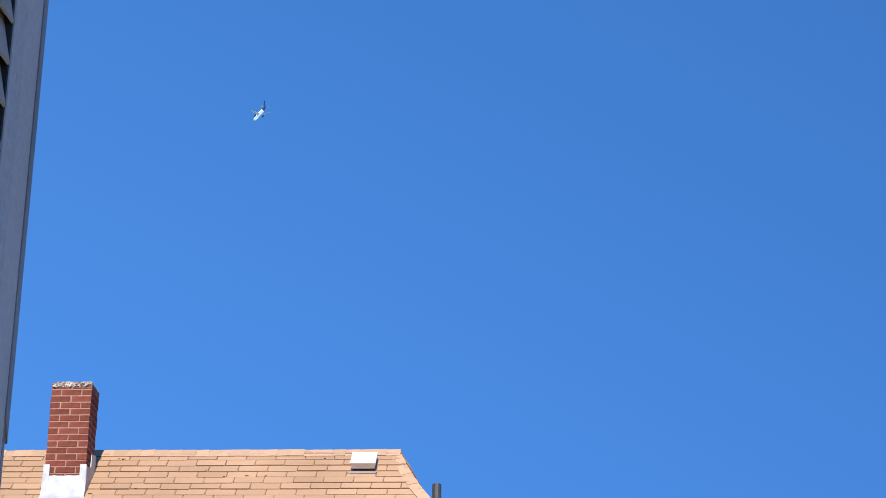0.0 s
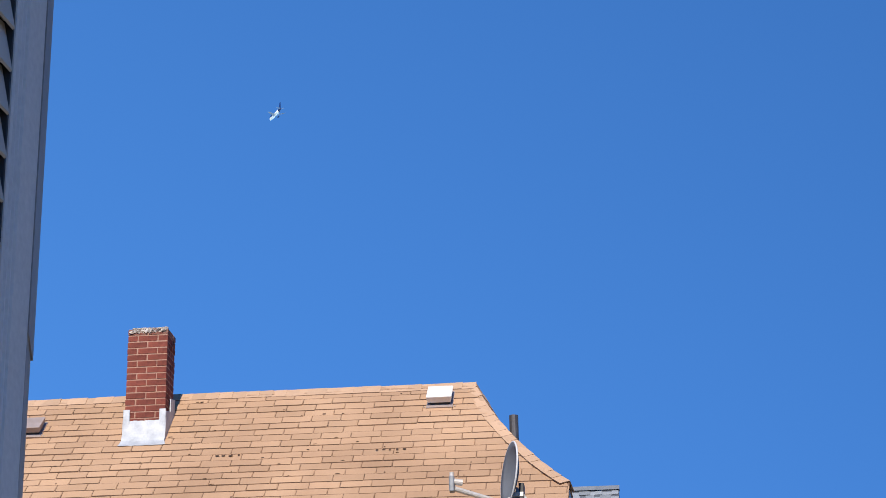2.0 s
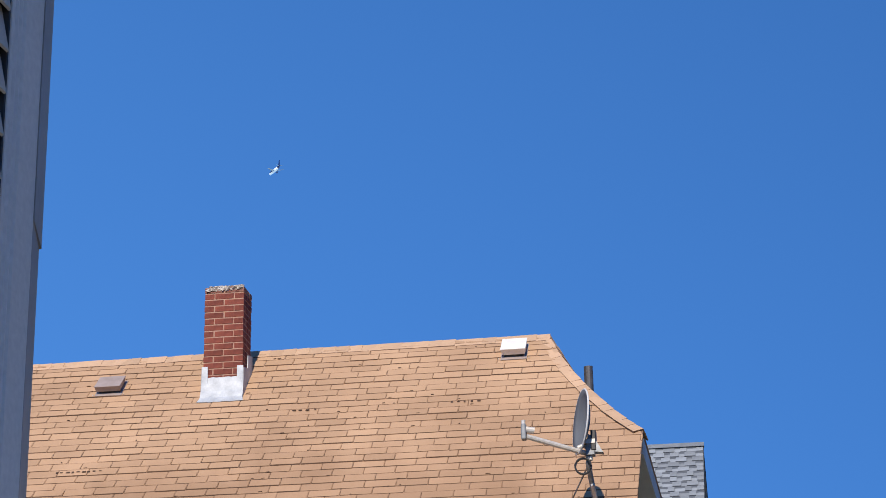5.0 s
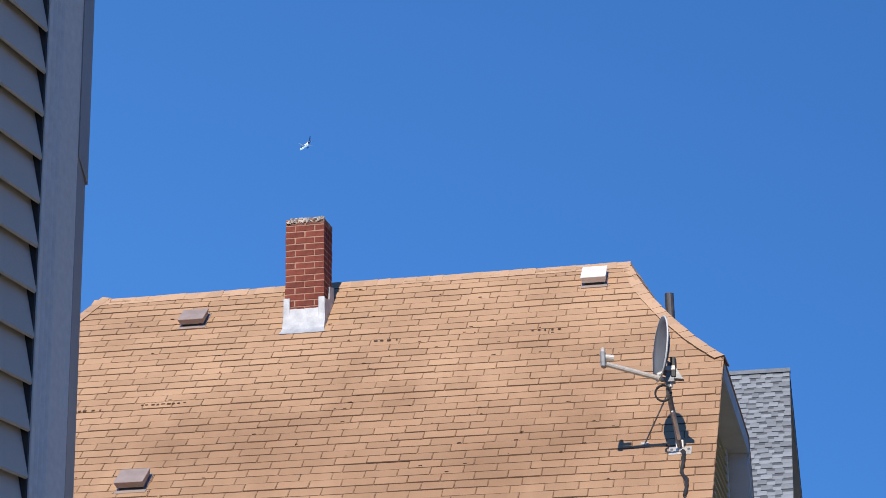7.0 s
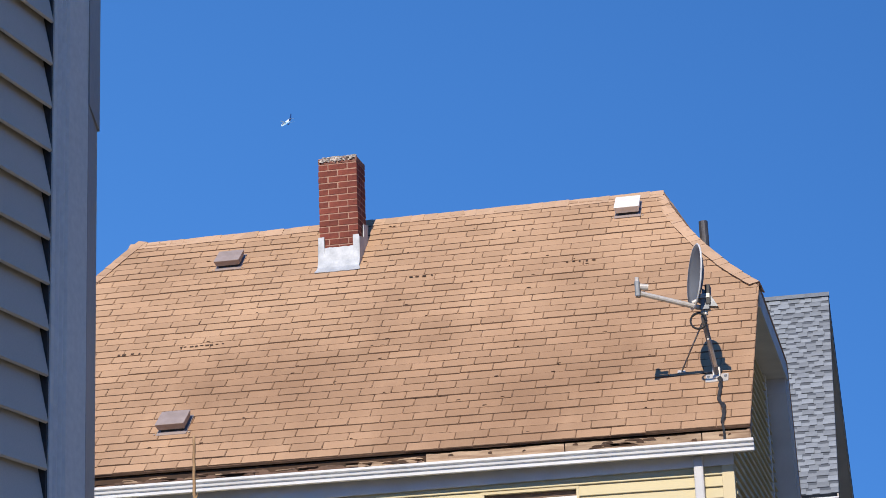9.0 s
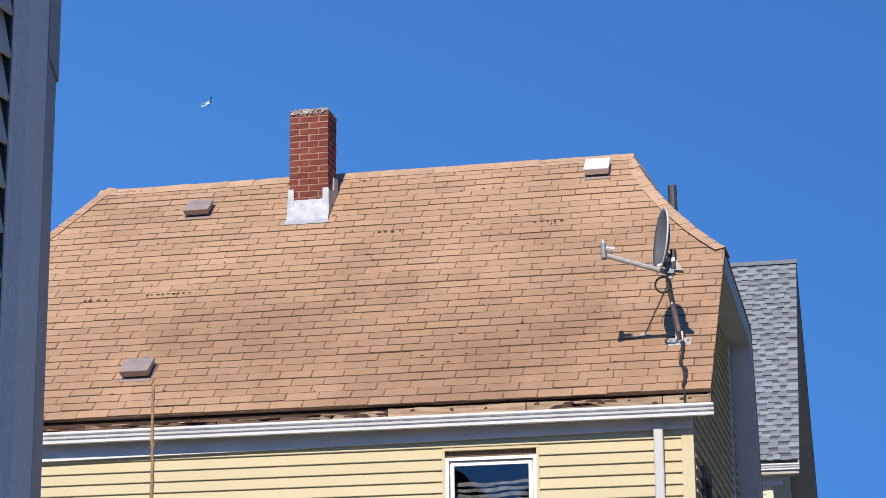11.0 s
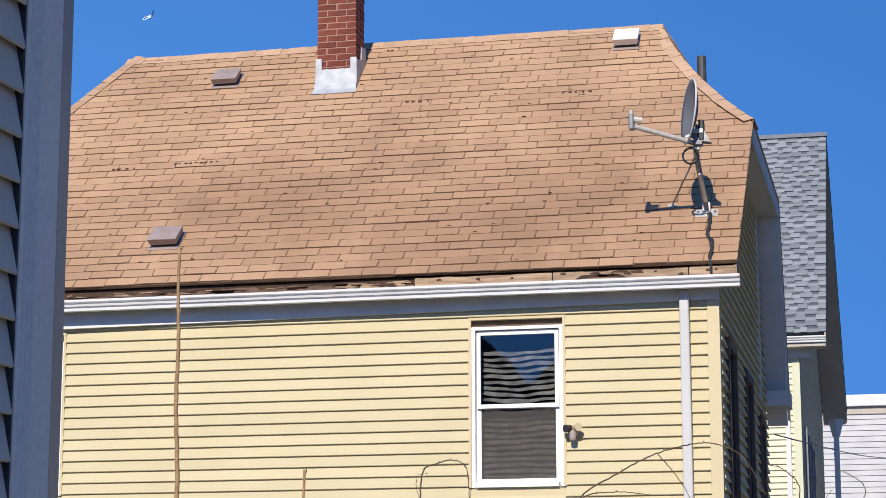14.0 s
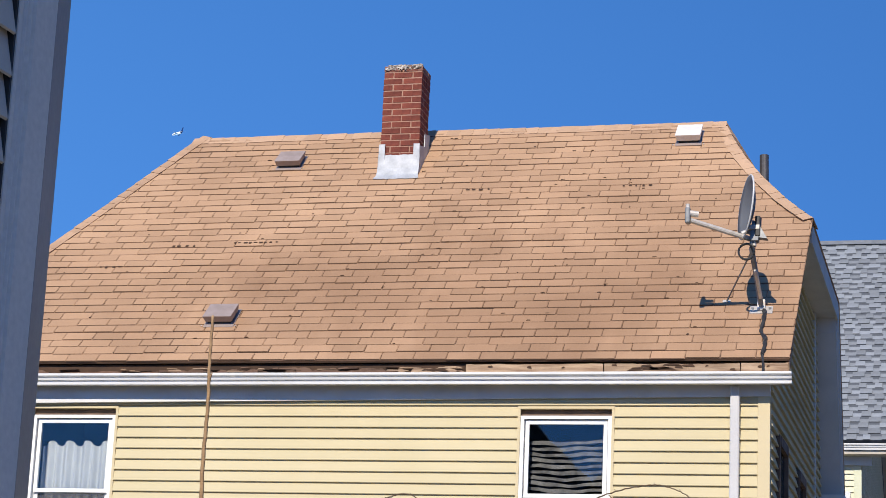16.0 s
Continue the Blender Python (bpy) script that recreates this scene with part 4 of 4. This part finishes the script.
upright(ev, [NE + Vector((0.3, 0.3)), NEND + NN * 0.3, NEND - NN * 6, NE + Vector((-6, 0.5))], 5.25, 5.4)
part("roof", ev, GREY_UNDER, near)

# ---- house across the yard, behind the camera; seen only as a reflection in the glass ----
rear = thing("house", Matrix(), "white clapboard house facing the yellow one", "house")
part("wall", box(-13.6, -3.2, -33.2, -33.0, 0, 7.8), WHITE_SIDING, rear)
for ridge_x, half_w in ((-10.4, 3.1), (-5.2, 2.55)):
    g = bmesh.new()
    rise = half_w * 0.95
    for y in (-33.25, -32.8):
        g.verts.new((ridge_x - half_w, y, 8.85))
        g.verts.new((ridge_x + half_w, y, 8.85))
        g.verts.new((ridge_x, y, 8.95 + rise))
        g.verts.new((ridge_x - half_w, y, 7.8))
        g.verts.new((ridge_x + half_w, y, 7.8))
    g.verts.ensure_lookup_table()
    v = g.verts
    for f in ((3, 4, 1, 2, 0), (8, 9, 6, 7, 5), (0, 2, 7, 5), (2, 1, 6, 7), (1, 4, 9, 6), (3, 0, 5, 8), (4, 3, 8, 9)):
        g.faces.new([v[q] for q in f])
    part("gable", g, GREY_UNDER, rear)

# ---- bare sapling stem and twigs ----
sap = thing("sapling", pose(-1.659, -8.95, 0.055), "bare brown leafless sapling stem standing in the yard", "sapling")
stem = spline([(0.03, 0.05, -0.08), (0.02, 0.02, 1.2), (0.0, 0.03, 2.4), (0.008, 0.02, 3.2), (0.002, 0.0, 3.55), (0.007, 0.0, 3.85), (0.001, 0.0, 4.05), (0.002, 0.0, 4.275)], 10)
stem = [p + Vector((0.0012 * math.sin(i * 1.7), 0, 0)) for i, p in enumerate(stem)]
part("stem", tube(stem, 0.014, sides=9, r_end=0.0065), BARK, sap, smooth=True)
for z, s in ((2.9, 1), (3.98, 1)):
    part("bud", tube([(0.0 + 0.008 * s, 0, z), (0.018 * s, 0, z + 0.03)], 0.006, sides=5, r_end=0.002), BARK, sap)


def bare_shrub(place, peak, label, branches):
    sh = thing("shrub", Matrix.Translation(place) @ Matrix.Scale(0.40, 4) @ Matrix.Translation(-Vector(peak)), label, "shrub", "bare shrubs")
    part("stem", tube(spline([(0.06, 0.03, -3.72), (-0.03, 0.02, -1.4), (0.03, 0.02, 1.0), (-0.02, 0, 2.0), (0.0, 0, 2.9)]), 0.012, sides=7, r_end=0.006), TWIG, sh)
    for pts, r, rooted in branches:
        line = [p + Vector((0.0018 * math.sin(i * 2.1), 0.002 * math.cos(i * 1.3), 0.0015 * math.sin(i * 3.1))) for i, p in enumerate(spline([(0, 0, 2.88), *pts] if rooted else pts, 9))]
        b = tube(line, r, sides=6, r_end=r * 0.45)
        for i in range(9, len(line) - 2, 5):
            o = Vector((0.006 * (-1) ** i, 0, 0.009))
            tube([line[i], line[i] + o], r * 0.5, b, sides=4, r_end=r * 0.2)
        part("branch", b, TWIG, sh)
    return sh


bare_shrub((0.811, -14.4, 2.827), (0.05, 0, 3.336), "bare arching shrub twigs in front of the yellow wall", [
    ([(-0.07, 0, 3.10), (-0.067, 0, 3.284), (-0.006, 0, 3.322), (0.068, 0, 3.338), (0.13, 0, 3.302), (0.144, 0, 3.17)], 0.0045, True),
    ([(-0.03, 0.05, 3.05), (-0.09, 0.03, 3.18), (-0.10, 0.03, 3.27), (-0.05, 0.03, 3.285)], 0.002, True)])
bare_shrub((1.245, -14.4, 2.847), (0.534, 0, 3.394), "bare arching shrub twigs reaching past the downspout", [
    ([(0.02, 0, 3.15), (0.198, 0, 3.273), (0.364, 0, 3.354), (0.534, 0, 3.394), (0.635, 0, 3.386), (0.739, 0, 3.327), (0.829, 0, 3.17)], 0.0042, True),
    ([(0.372, 0.0, 3.352), (0.44, 0.02, 3.27), (0.50, 0.02, 3.172), (0.53, 0.02, 3.05)], 0.0025, False),
    ([(0.03, 0, 3.15), (0.174, 0, 3.193), (0.34, 0, 3.178)], 0.004, True),
    ([(0.5, 0.1, 3.0), (0.95, 0.1, 3.05), (1.10, 0.1, 3.19)], 0.0025, True)])
bare_shrub((1.40, -14.4, 2.80), (0, 0, 3.39), "thin tangled leafless twigs in the yard", [
    ([(0.0, 0, 3.10), (0.05, 0, 3.30), (-0.02, 0, 3.39), (-0.08, 0, 3.41)], 0.0035, True),
    ([(0.05, 0, 3.10), (0.12, 0.03, 3.25), (0.14, 0.03, 3.33)], 0.003, True),
    ([(0.20, 0, 3.05), (0.32, 0, 3.28), (0.26, 0, 3.36), (0.20, 0, 3.38)], 0.003, True)])
stub = thing("sapling", pose(-0.97, -9.2, 0.05), "short bare twig standing in the yard", "sapling")
part("stem", tube(spline([(-0.012, 0, -0.08), (0.0, 0.01, 1.5), (-0.01, 0, 2.8), (-0.004, 0, 3.2), (0.0, 0, 3.225)]), 0.009, sides=7, r_end=0.005), BARK, stub)
part("bud", tube([(0, 0, 3.225), (0.004, 0, 3.225 + 0.018)], 0.007, sides=5, r_end=0.003), BARK, stub)
wr = tube(spline([(0.02, 6.85, 5.03), (0.38, 12, 5.36), (0.80, 20, 5.95), (1.6, 36, 7.3), (2.2, 45, 8.1)]), 0.008, sides=5)
tagged(part("service_cable", wr, BLACK), "thin black service cable slung from the gable", "cable")

# ---- airliner ----
jet = thing("airliner", Matrix(), "white airliner with navy tail flying away in clear sky", "airplane")
fu = [(-19, 0.3, 1.0), (-16, 1.0, 0.7), (-12, 2.1, 0.3), (-8, 2.5, 0.0), (8, 2.5, 0.0), (13, 2.3, -0.05), (16, 1.8, -0.2), (18, 1.0, -0.4), (19, 0.15, -0.5)]


def body(rows):
    bm = bmesh.new()
    rings = [[bm.verts.new((x, r * math.cos(2 * math.pi * j / 20), c + r * math.sin(2 * math.pi * j / 20))) for j in range(20)] for x, r, c in rows]
    for a, b in zip(rings, rings[1:]):
        for j in range(20):
            bm.faces.new((a[j], a[(j + 1) % 20], b[(j + 1) % 20], b[j]))
    bm.faces.new(rings[0])
    bm.faces.new(rings[-1])
    return bm


def wing(root, tip, t0, t1, axis):
    """root and tip: (leading x, trailing x, across, up)."""
    bm = bmesh.new()
    pts = []
    for (x0, x1, o, u), t in ((root, t0), (tip, t1)):
        for x, h in ((x0, 0), ((x0 * 2 + x1) / 3, t), (x1, 0), ((x0 * 2 + x1) / 3, -t)):
            pts.append(bm.verts.new((x, o, u + h) if axis == "y" else (x, o + h, u)))
    for i in range(4):
        bm.faces.new((pts[i], pts[(i + 1) % 4], pts[4 + (i + 1) % 4], pts[4 + i]))
    bm.faces.new(pts[:4])
    bm.faces.new(pts[4:])
    return bm


part("fuselage", body(fu[2:]), PLANE_WHITE, jet, smooth=True)
part("tail_cone", body(fu[:3]), PLANE_BLUE, jet, "navy painted rear body", smooth=True)
part("fin", wing((-10.5, -17.8, 0, 1.4), (-17.0, -20.6, 0, 10.0), 0.4, 0.2, "z"), PLANE_BLUE, jet, "navy tail fin")
for s in (1, -1):
    part("wing", wing((4.5, -3.2, 1.6 * s, -0.9), (-3.6, -5.2, 14.5 * s, 1.0), 0.6, 0.2, "y"), PLANE_GREY, jet)
    part("tailplane", wing((-14.5, -18.0, 0.8 * s, 1.2), (-17.6, -19.2, 6.2 * s, 1.8), 0.25, 0.08, "y"), PLANE_GREY, jet)
    part("engine", tube([(5.2, 5.8 * s, -2.0), (3.0, 5.8 * s, -2.0), (0.8, 5.8 * s, -1.95)], 1.05, sides=14, r_end=0.75), PLANE_BLUE, jet)
AIR = [
    (0, 9.31, 25.08),
    (0.5, 9.69, 24.61),
    (1, 10.18, 24.26),
    (1.5, 10.62, 23.89),
    (2, 11.03, 23.59),
    (2.5, 11.52, 23.25),
    (3, 11.88, 22.82),
    (3.5, 12.35, 22.41),
    (4, 12.69, 22.00),
    (4.5, 13.13, 21.60),
    (5, 13.61, 21.33),
    (7.5, 15.59, 19.87),
    (8, 15.98, 19.64),
    (8.5, 16.42, 19.39),
    (9, 16.79, 19.12),
    (11.5, 18.78, 18.03),
    (12, 19.17, 17.81),
    (12.5, 19.57, 17.59),
    (13, 19.98, 17.41),
    (13.5, 20.39, 17.19),
    (14, 20.79, 17.00),
    (14.5, 21.14, 16.74),
    (15, 21.52, 16.56),
    (15.5, 21.93, 16.37),
    (16, 22.31, 16.21),
]

# ---- shingles of the grey roof behind ----
tab_meshes = {}


def tab_mesh(w, d, t, material, edge=None, name="shingle", soft=0.0):
    key = (round(w, 3), round(d, 3), t, material.name)
    if key not in tab_meshes:
        bm = bmesh.new()
        hexa(bm, [(0, 0, 0), (w, 0, 0), (w, d, 0), (0, d, 0), (soft, 0.003, t), (w - soft, 0.003, t), (w - soft, d, t * 0.25), (soft, d, t * 0.25)])
        tab_meshes[key] = mesh(bm, name, material)
        if edge:
            tab_meshes[key].materials.append(edge)
            for f in tab_meshes[key].polygons:
                f.material_index = 1 if f.normal.y < -0.6 else 0
    return tab_meshes[key]


GREY_DARK = mat("charcoal_shingle_band", (0.075, 0.085, 0.10), (0.10, 0.11, 0.13), 0.92, scale=6, fine=150, bump=0.4)


def recess_mesh(w, d):
    """The part of a course between two teeth: a pale lower strip under a charcoal band."""
    key = ("recess", round(w, 3))
    if key not in tab_meshes:
        bm = bmesh.new()
        box(0, w, 0, d * 0.62, 0, 0.006, bm)
        box(0, w, d * 0.62, d, 0, 0.0065, bm)
        me = mesh(bm, "shingle", GREY_SHINGLE)
        me.materials.append(GREY_DARK)
        for f in me.polygons:
            f.material_index = 1 if f.center.y > d * 0.62 else 0
        tab_meshes[key] = me
    return tab_meshes[key]


rnd = random.Random(4)
courses = int(gl_ / 0.14)
for i in range(courses):
    s = i * 0.14
    x = GX - 0.004
    tooth = i % 2 == 0
    while x > -1.25:
        w = rnd.choice((0.12, 0.16, 0.20)) if tooth else rnd.choice((0.10, 0.14, 0.18))
        m = GROOF @ Matrix.Translation((x - w, s + rnd.uniform(-0.004, 0.004), 0.004))
        part("shingle", tab_mesh(w - 0.003, 0.137, 0.020, GREY_SHINGLE, GREY_DARK) if tooth else recess_mesh(w - 0.001, 0.139), GREY_SHINGLE, groof, m=m)
        x -= w
        tooth = not tooth

# ---- tan shingles of the yellow house ----
EXPO, TAB = 0.1215, 0.302
rnd = random.Random(7)
rest = bmesh.new()
near_tabs = 0
i = 0
while i * EXPO < RIDGE_S - 0.02:
    s = i * EXPO
    s1 = min(s + EXPO + 0.004, RIDGE_S)
    lift = 0.0045 + 0.002 * math.sin(i * 1.9)
    wav = 0.006 * math.sin(i * 0.7)
    x = X_L - TAB * ((i * 0.5 + 0.12 * math.sin(i * 2.3)) % 1.0)
    lo0, hi0 = roof_span(s)
    lo1, hi1 = roof_span(s1)
    while x < hi0:
        a, b = x + 0.0015 + rnd.uniform(0, 0.002), x + TAB - 0.0015 - rnd.uniform(0, 0.002)
        x += TAB
        if b < lo0 + 0.01 or a > hi0 - 0.01:
            continue
        dz = rnd.uniform(-0.006, 0.004) + 0.006 * math.sin(x * 1.1 + i * 0.25)
        whole = a > max(lo0, lo1) and b < min(hi0, hi1)
        if whole and s < 2.6 and a > -4.6 and near_tabs < 290:
            near_tabs += 1
            part("shingle", tab_mesh(TAB - 0.005, EXPO + 0.004, rnd.choice((0.007, 0.009, 0.012)), SHINGLE, EDGE_SHADE, soft=0.005), SHINGLE, roof,
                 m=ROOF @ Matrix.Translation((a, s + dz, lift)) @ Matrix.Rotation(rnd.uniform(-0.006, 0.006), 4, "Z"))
            continue
        a0, b0, a1, b1 = max(a, lo0), min(b, hi0), max(a, lo1), min(b, hi1)
        if a1 >= b1:
            a1 = b1 = max(min(a, hi1), lo1)
            b1 += 0.002
        t = rnd.uniform(0.006, 0.012)
        sd = s + dz
        q = min(0.005, (b1 - a1) * 0.3)
        hexa(rest, [ROOF @ Vector(c) for c in ((a0, sd, lift), (b0, sd, lift), (b1, s1, lift), (a1, s1, lift),
                                               (a0 + q, sd + 0.003, lift + t), (b0 - q, sd + 0.003, lift + t), (b1 - q, s1, lift + 0.002), (a1 + q, s1, lift + 0.002))])
    i += 1
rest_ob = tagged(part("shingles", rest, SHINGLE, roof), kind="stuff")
rest_ob.data.materials.append(EDGE_SHADE)
up_way = ROOF.to_3x3() @ Vector((0, -1, 0))
for f in rest_ob.data.polygons:
    f.material_index = 1 if f.normal.dot(up_way) > 0.6 else 0

# ridge and hip caps


def cap_mesh(p, n):
    """A cap shingle bent over an edge; p, n: how far its two wings fall."""
    bm = bmesh.new()
    hexa(bm, [(0, -0.105, -n), (0.20, -0.105, -n + 0.004), (0.20, 0, -0.004), (0, 0, -0.004), (0, -0.107, -n + 0.011), (0.20, -0.107, -n + 0.008), (0.20, 0, 0.006), (0, 0, 0.011)])
    hexa(bm, [(0, 0, -0.004), (0.20, 0, -0.004), (0.20, 0.105, -p + 0.004), (0, 0.105, -p), (0, 0, 0.011), (0.20, 0, 0.006), (0.20, 0.107, -p + 0.008), (0, 0.107, -p + 0.011)])
    me = mesh(bm, "ridge_cap", SHINGLE_CAP)
    me.materials.append(EDGE_SHADE)
    for f in me.polygons:
        f.material_index = 1 if abs(f.normal.z) < 0.35 else 0
    return me


rnd = random.Random(11)


def cap_line(a, b, cap_me, lift=0.0):
    a, b = Vector(a), Vector(b)
    n = round((b - a).length / 0.14)
    d = (b - a).normalized()
    side = Vector((0, 0, 1)).cross(d).normalized()
    n = max(1, n)
    for k in range(n):
        p = a + (b - a) * (k / n)
        m = Matrix((d, side, d.cross(side))).transposed().to_4x4()
        part("ridge_cap", cap_me, SHINGLE_CAP, roof, m=Matrix.Translation(p + Vector((0, 0, lift + rnd.uniform(-0.003, 0.003)))) @ m @ Matrix.Rotation(rnd.uniform(-0.02, 0.02), 4, "Y"))


def fall(d, n, sign):
    """How far a cap's wing, 0.105 wide, falls to lie on the slope with normal n beside an edge that runs along d."""
    d = Vector(d).normalized()
    side = Vector((0, 0, 1)).cross(d).normalized() * sign
    up_ = d.cross(Vector((0, 0, 1)).cross(d).normalized())
    return 0.105 * side.dot(n) / up_.dot(n)


def plane_normal(a, b, c):
    n = (Vector(b) - Vector(a)).cross(Vector(c) - Vector(a)).normalized()
    return n if n.z > 0 else -n


N_FRONT = ROOF.to_3x3() @ Vector((0, 0, 1))
N_CLIP = plane_normal(HIP_R[0], (X_G, BACK_Y, BACK_Z), HIP_R[-1])
N_LEFT = plane_normal((X_L, EAVE_Y, EAVE_Z), (X_L, REAR_Y, REAR_Z), (RIDGE_L, RIDGE_Y, RIDGE_Z))
D_RIGHT = Vector(HIP_R[-1]) - Vector(HIP_R[0])
D_LEFT = Vector((RIDGE_L, RIDGE_Y, RIDGE_Z)) - Vector((X_L, EAVE_Y, EAVE_Z))
cap_line((RIDGE_R, RIDGE_Y, RIDGE_Z), (RIDGE_L, RIDGE_Y, RIDGE_Z), cap_mesh(0.098, 0.098), 0.004)
HIP_CAP_R = cap_mesh(fall(D_RIGHT, N_FRONT, 1), fall(D_RIGHT, N_CLIP, -1))
HIP_CAP_L = cap_mesh(fall(D_LEFT, N_LEFT, 1), fall(D_LEFT, N_FRONT, -1))
for a, b in zip(HIP_R, HIP_R[1:-1]):
    cap_line(a, b, HIP_CAP_R, 0.012)
cap_line((X_L, EAVE_Y, EAVE_Z), (RIDGE_L, RIDGE_Y, RIDGE_Z), HIP_CAP_L, 0.012)

# exposed nail scars and torn spots in the shingles
for x, y, n, w in ((-3.13, 2.045, 4, 0.22), (-1.509, 2.045, 5, 0.26), (-5.20, 1.33, 9, 0.44), (-5.95, 1.30, 4, 0.22), (-6.6, 1.02, 4, 0.20)):
    sc = bmesh.new()
    s = (y - EAVE_Y) / math.cos(PITCH)
    for k in range(n):
        cx = -w / 2 + w * k / (n - 1) + rnd.uniform(-0.01, 0.01)
        q = rnd.uniform(0.008, 0.02)
        box(cx - q, cx + q, -0.012 + rnd.uniform(-0.01, 0.01), 0.008, 0, 0.004, sc)
    tagged(part("tear", sc, STAIN_AND_SHADE, roof, m=ROOF @ Matrix.Translation((x, s, 0.0155))), kind="stuff")


# small worn-through spots along the courses
wear = bmesh.new()
for k in range(95):
    s = (rnd.randrange(1, 36)) * EXPO + rnd.uniform(-0.004, 0.02)
    lo, hi = roof_span(s)
    x = rnd.uniform(lo + 0.3, hi - 0.45) if k % 3 else rnd.uniform(-3.6, min(-0.4, hi - 0.45))
    q = rnd.uniform(0.005, 0.022)
    h = rnd.uniform(0.003, 0.010)
    hexa(wear, [ROOF @ Vector(c) for c in ((x - q, s, 0.012), (x + q, s + 0.003, 0.012), (x + q * 0.7, s + h, 0.012), (x - q * 0.5, s + h, 0.012),
                                           (x - q, s, 0.0195), (x + q, s + 0.003, 0.0195), (x + q * 0.7, s + h, 0.0195), (x - q * 0.5, s + h, 0.0195))])
tagged(part("wear", wear, STAIN_AND_SHADE, roof), kind="stuff")


# ---- what moves ----
def motions():
    rows = []
    places = []
    for t, az, el in AIR:
        a, e = radians(az), radians(el)
        r = 1230 / math.sin(e)          # level flight assumed; 1230 m fits its size from the camera
        places.append((t, Vector((1.5 - r * math.sin(a) * math.cos(e), -18 + r * math.cos(a) * math.cos(e), 2.4 + r * math.sin(e)))))
    for i, (t, p) in enumerate(places):
        k = t / 16
        # nose roughly along its way, wings nearly level; angles fitted to the camera's view
        rows.append((t, Matrix.Translation(p) @ pose(0, 0, 0, 0, 0, 123 + 24 * k) @ pose(0, 0, 0, -9 + 5 * k, 6 - 8 * k, 0)))
    walk(jet, rows)


motions()
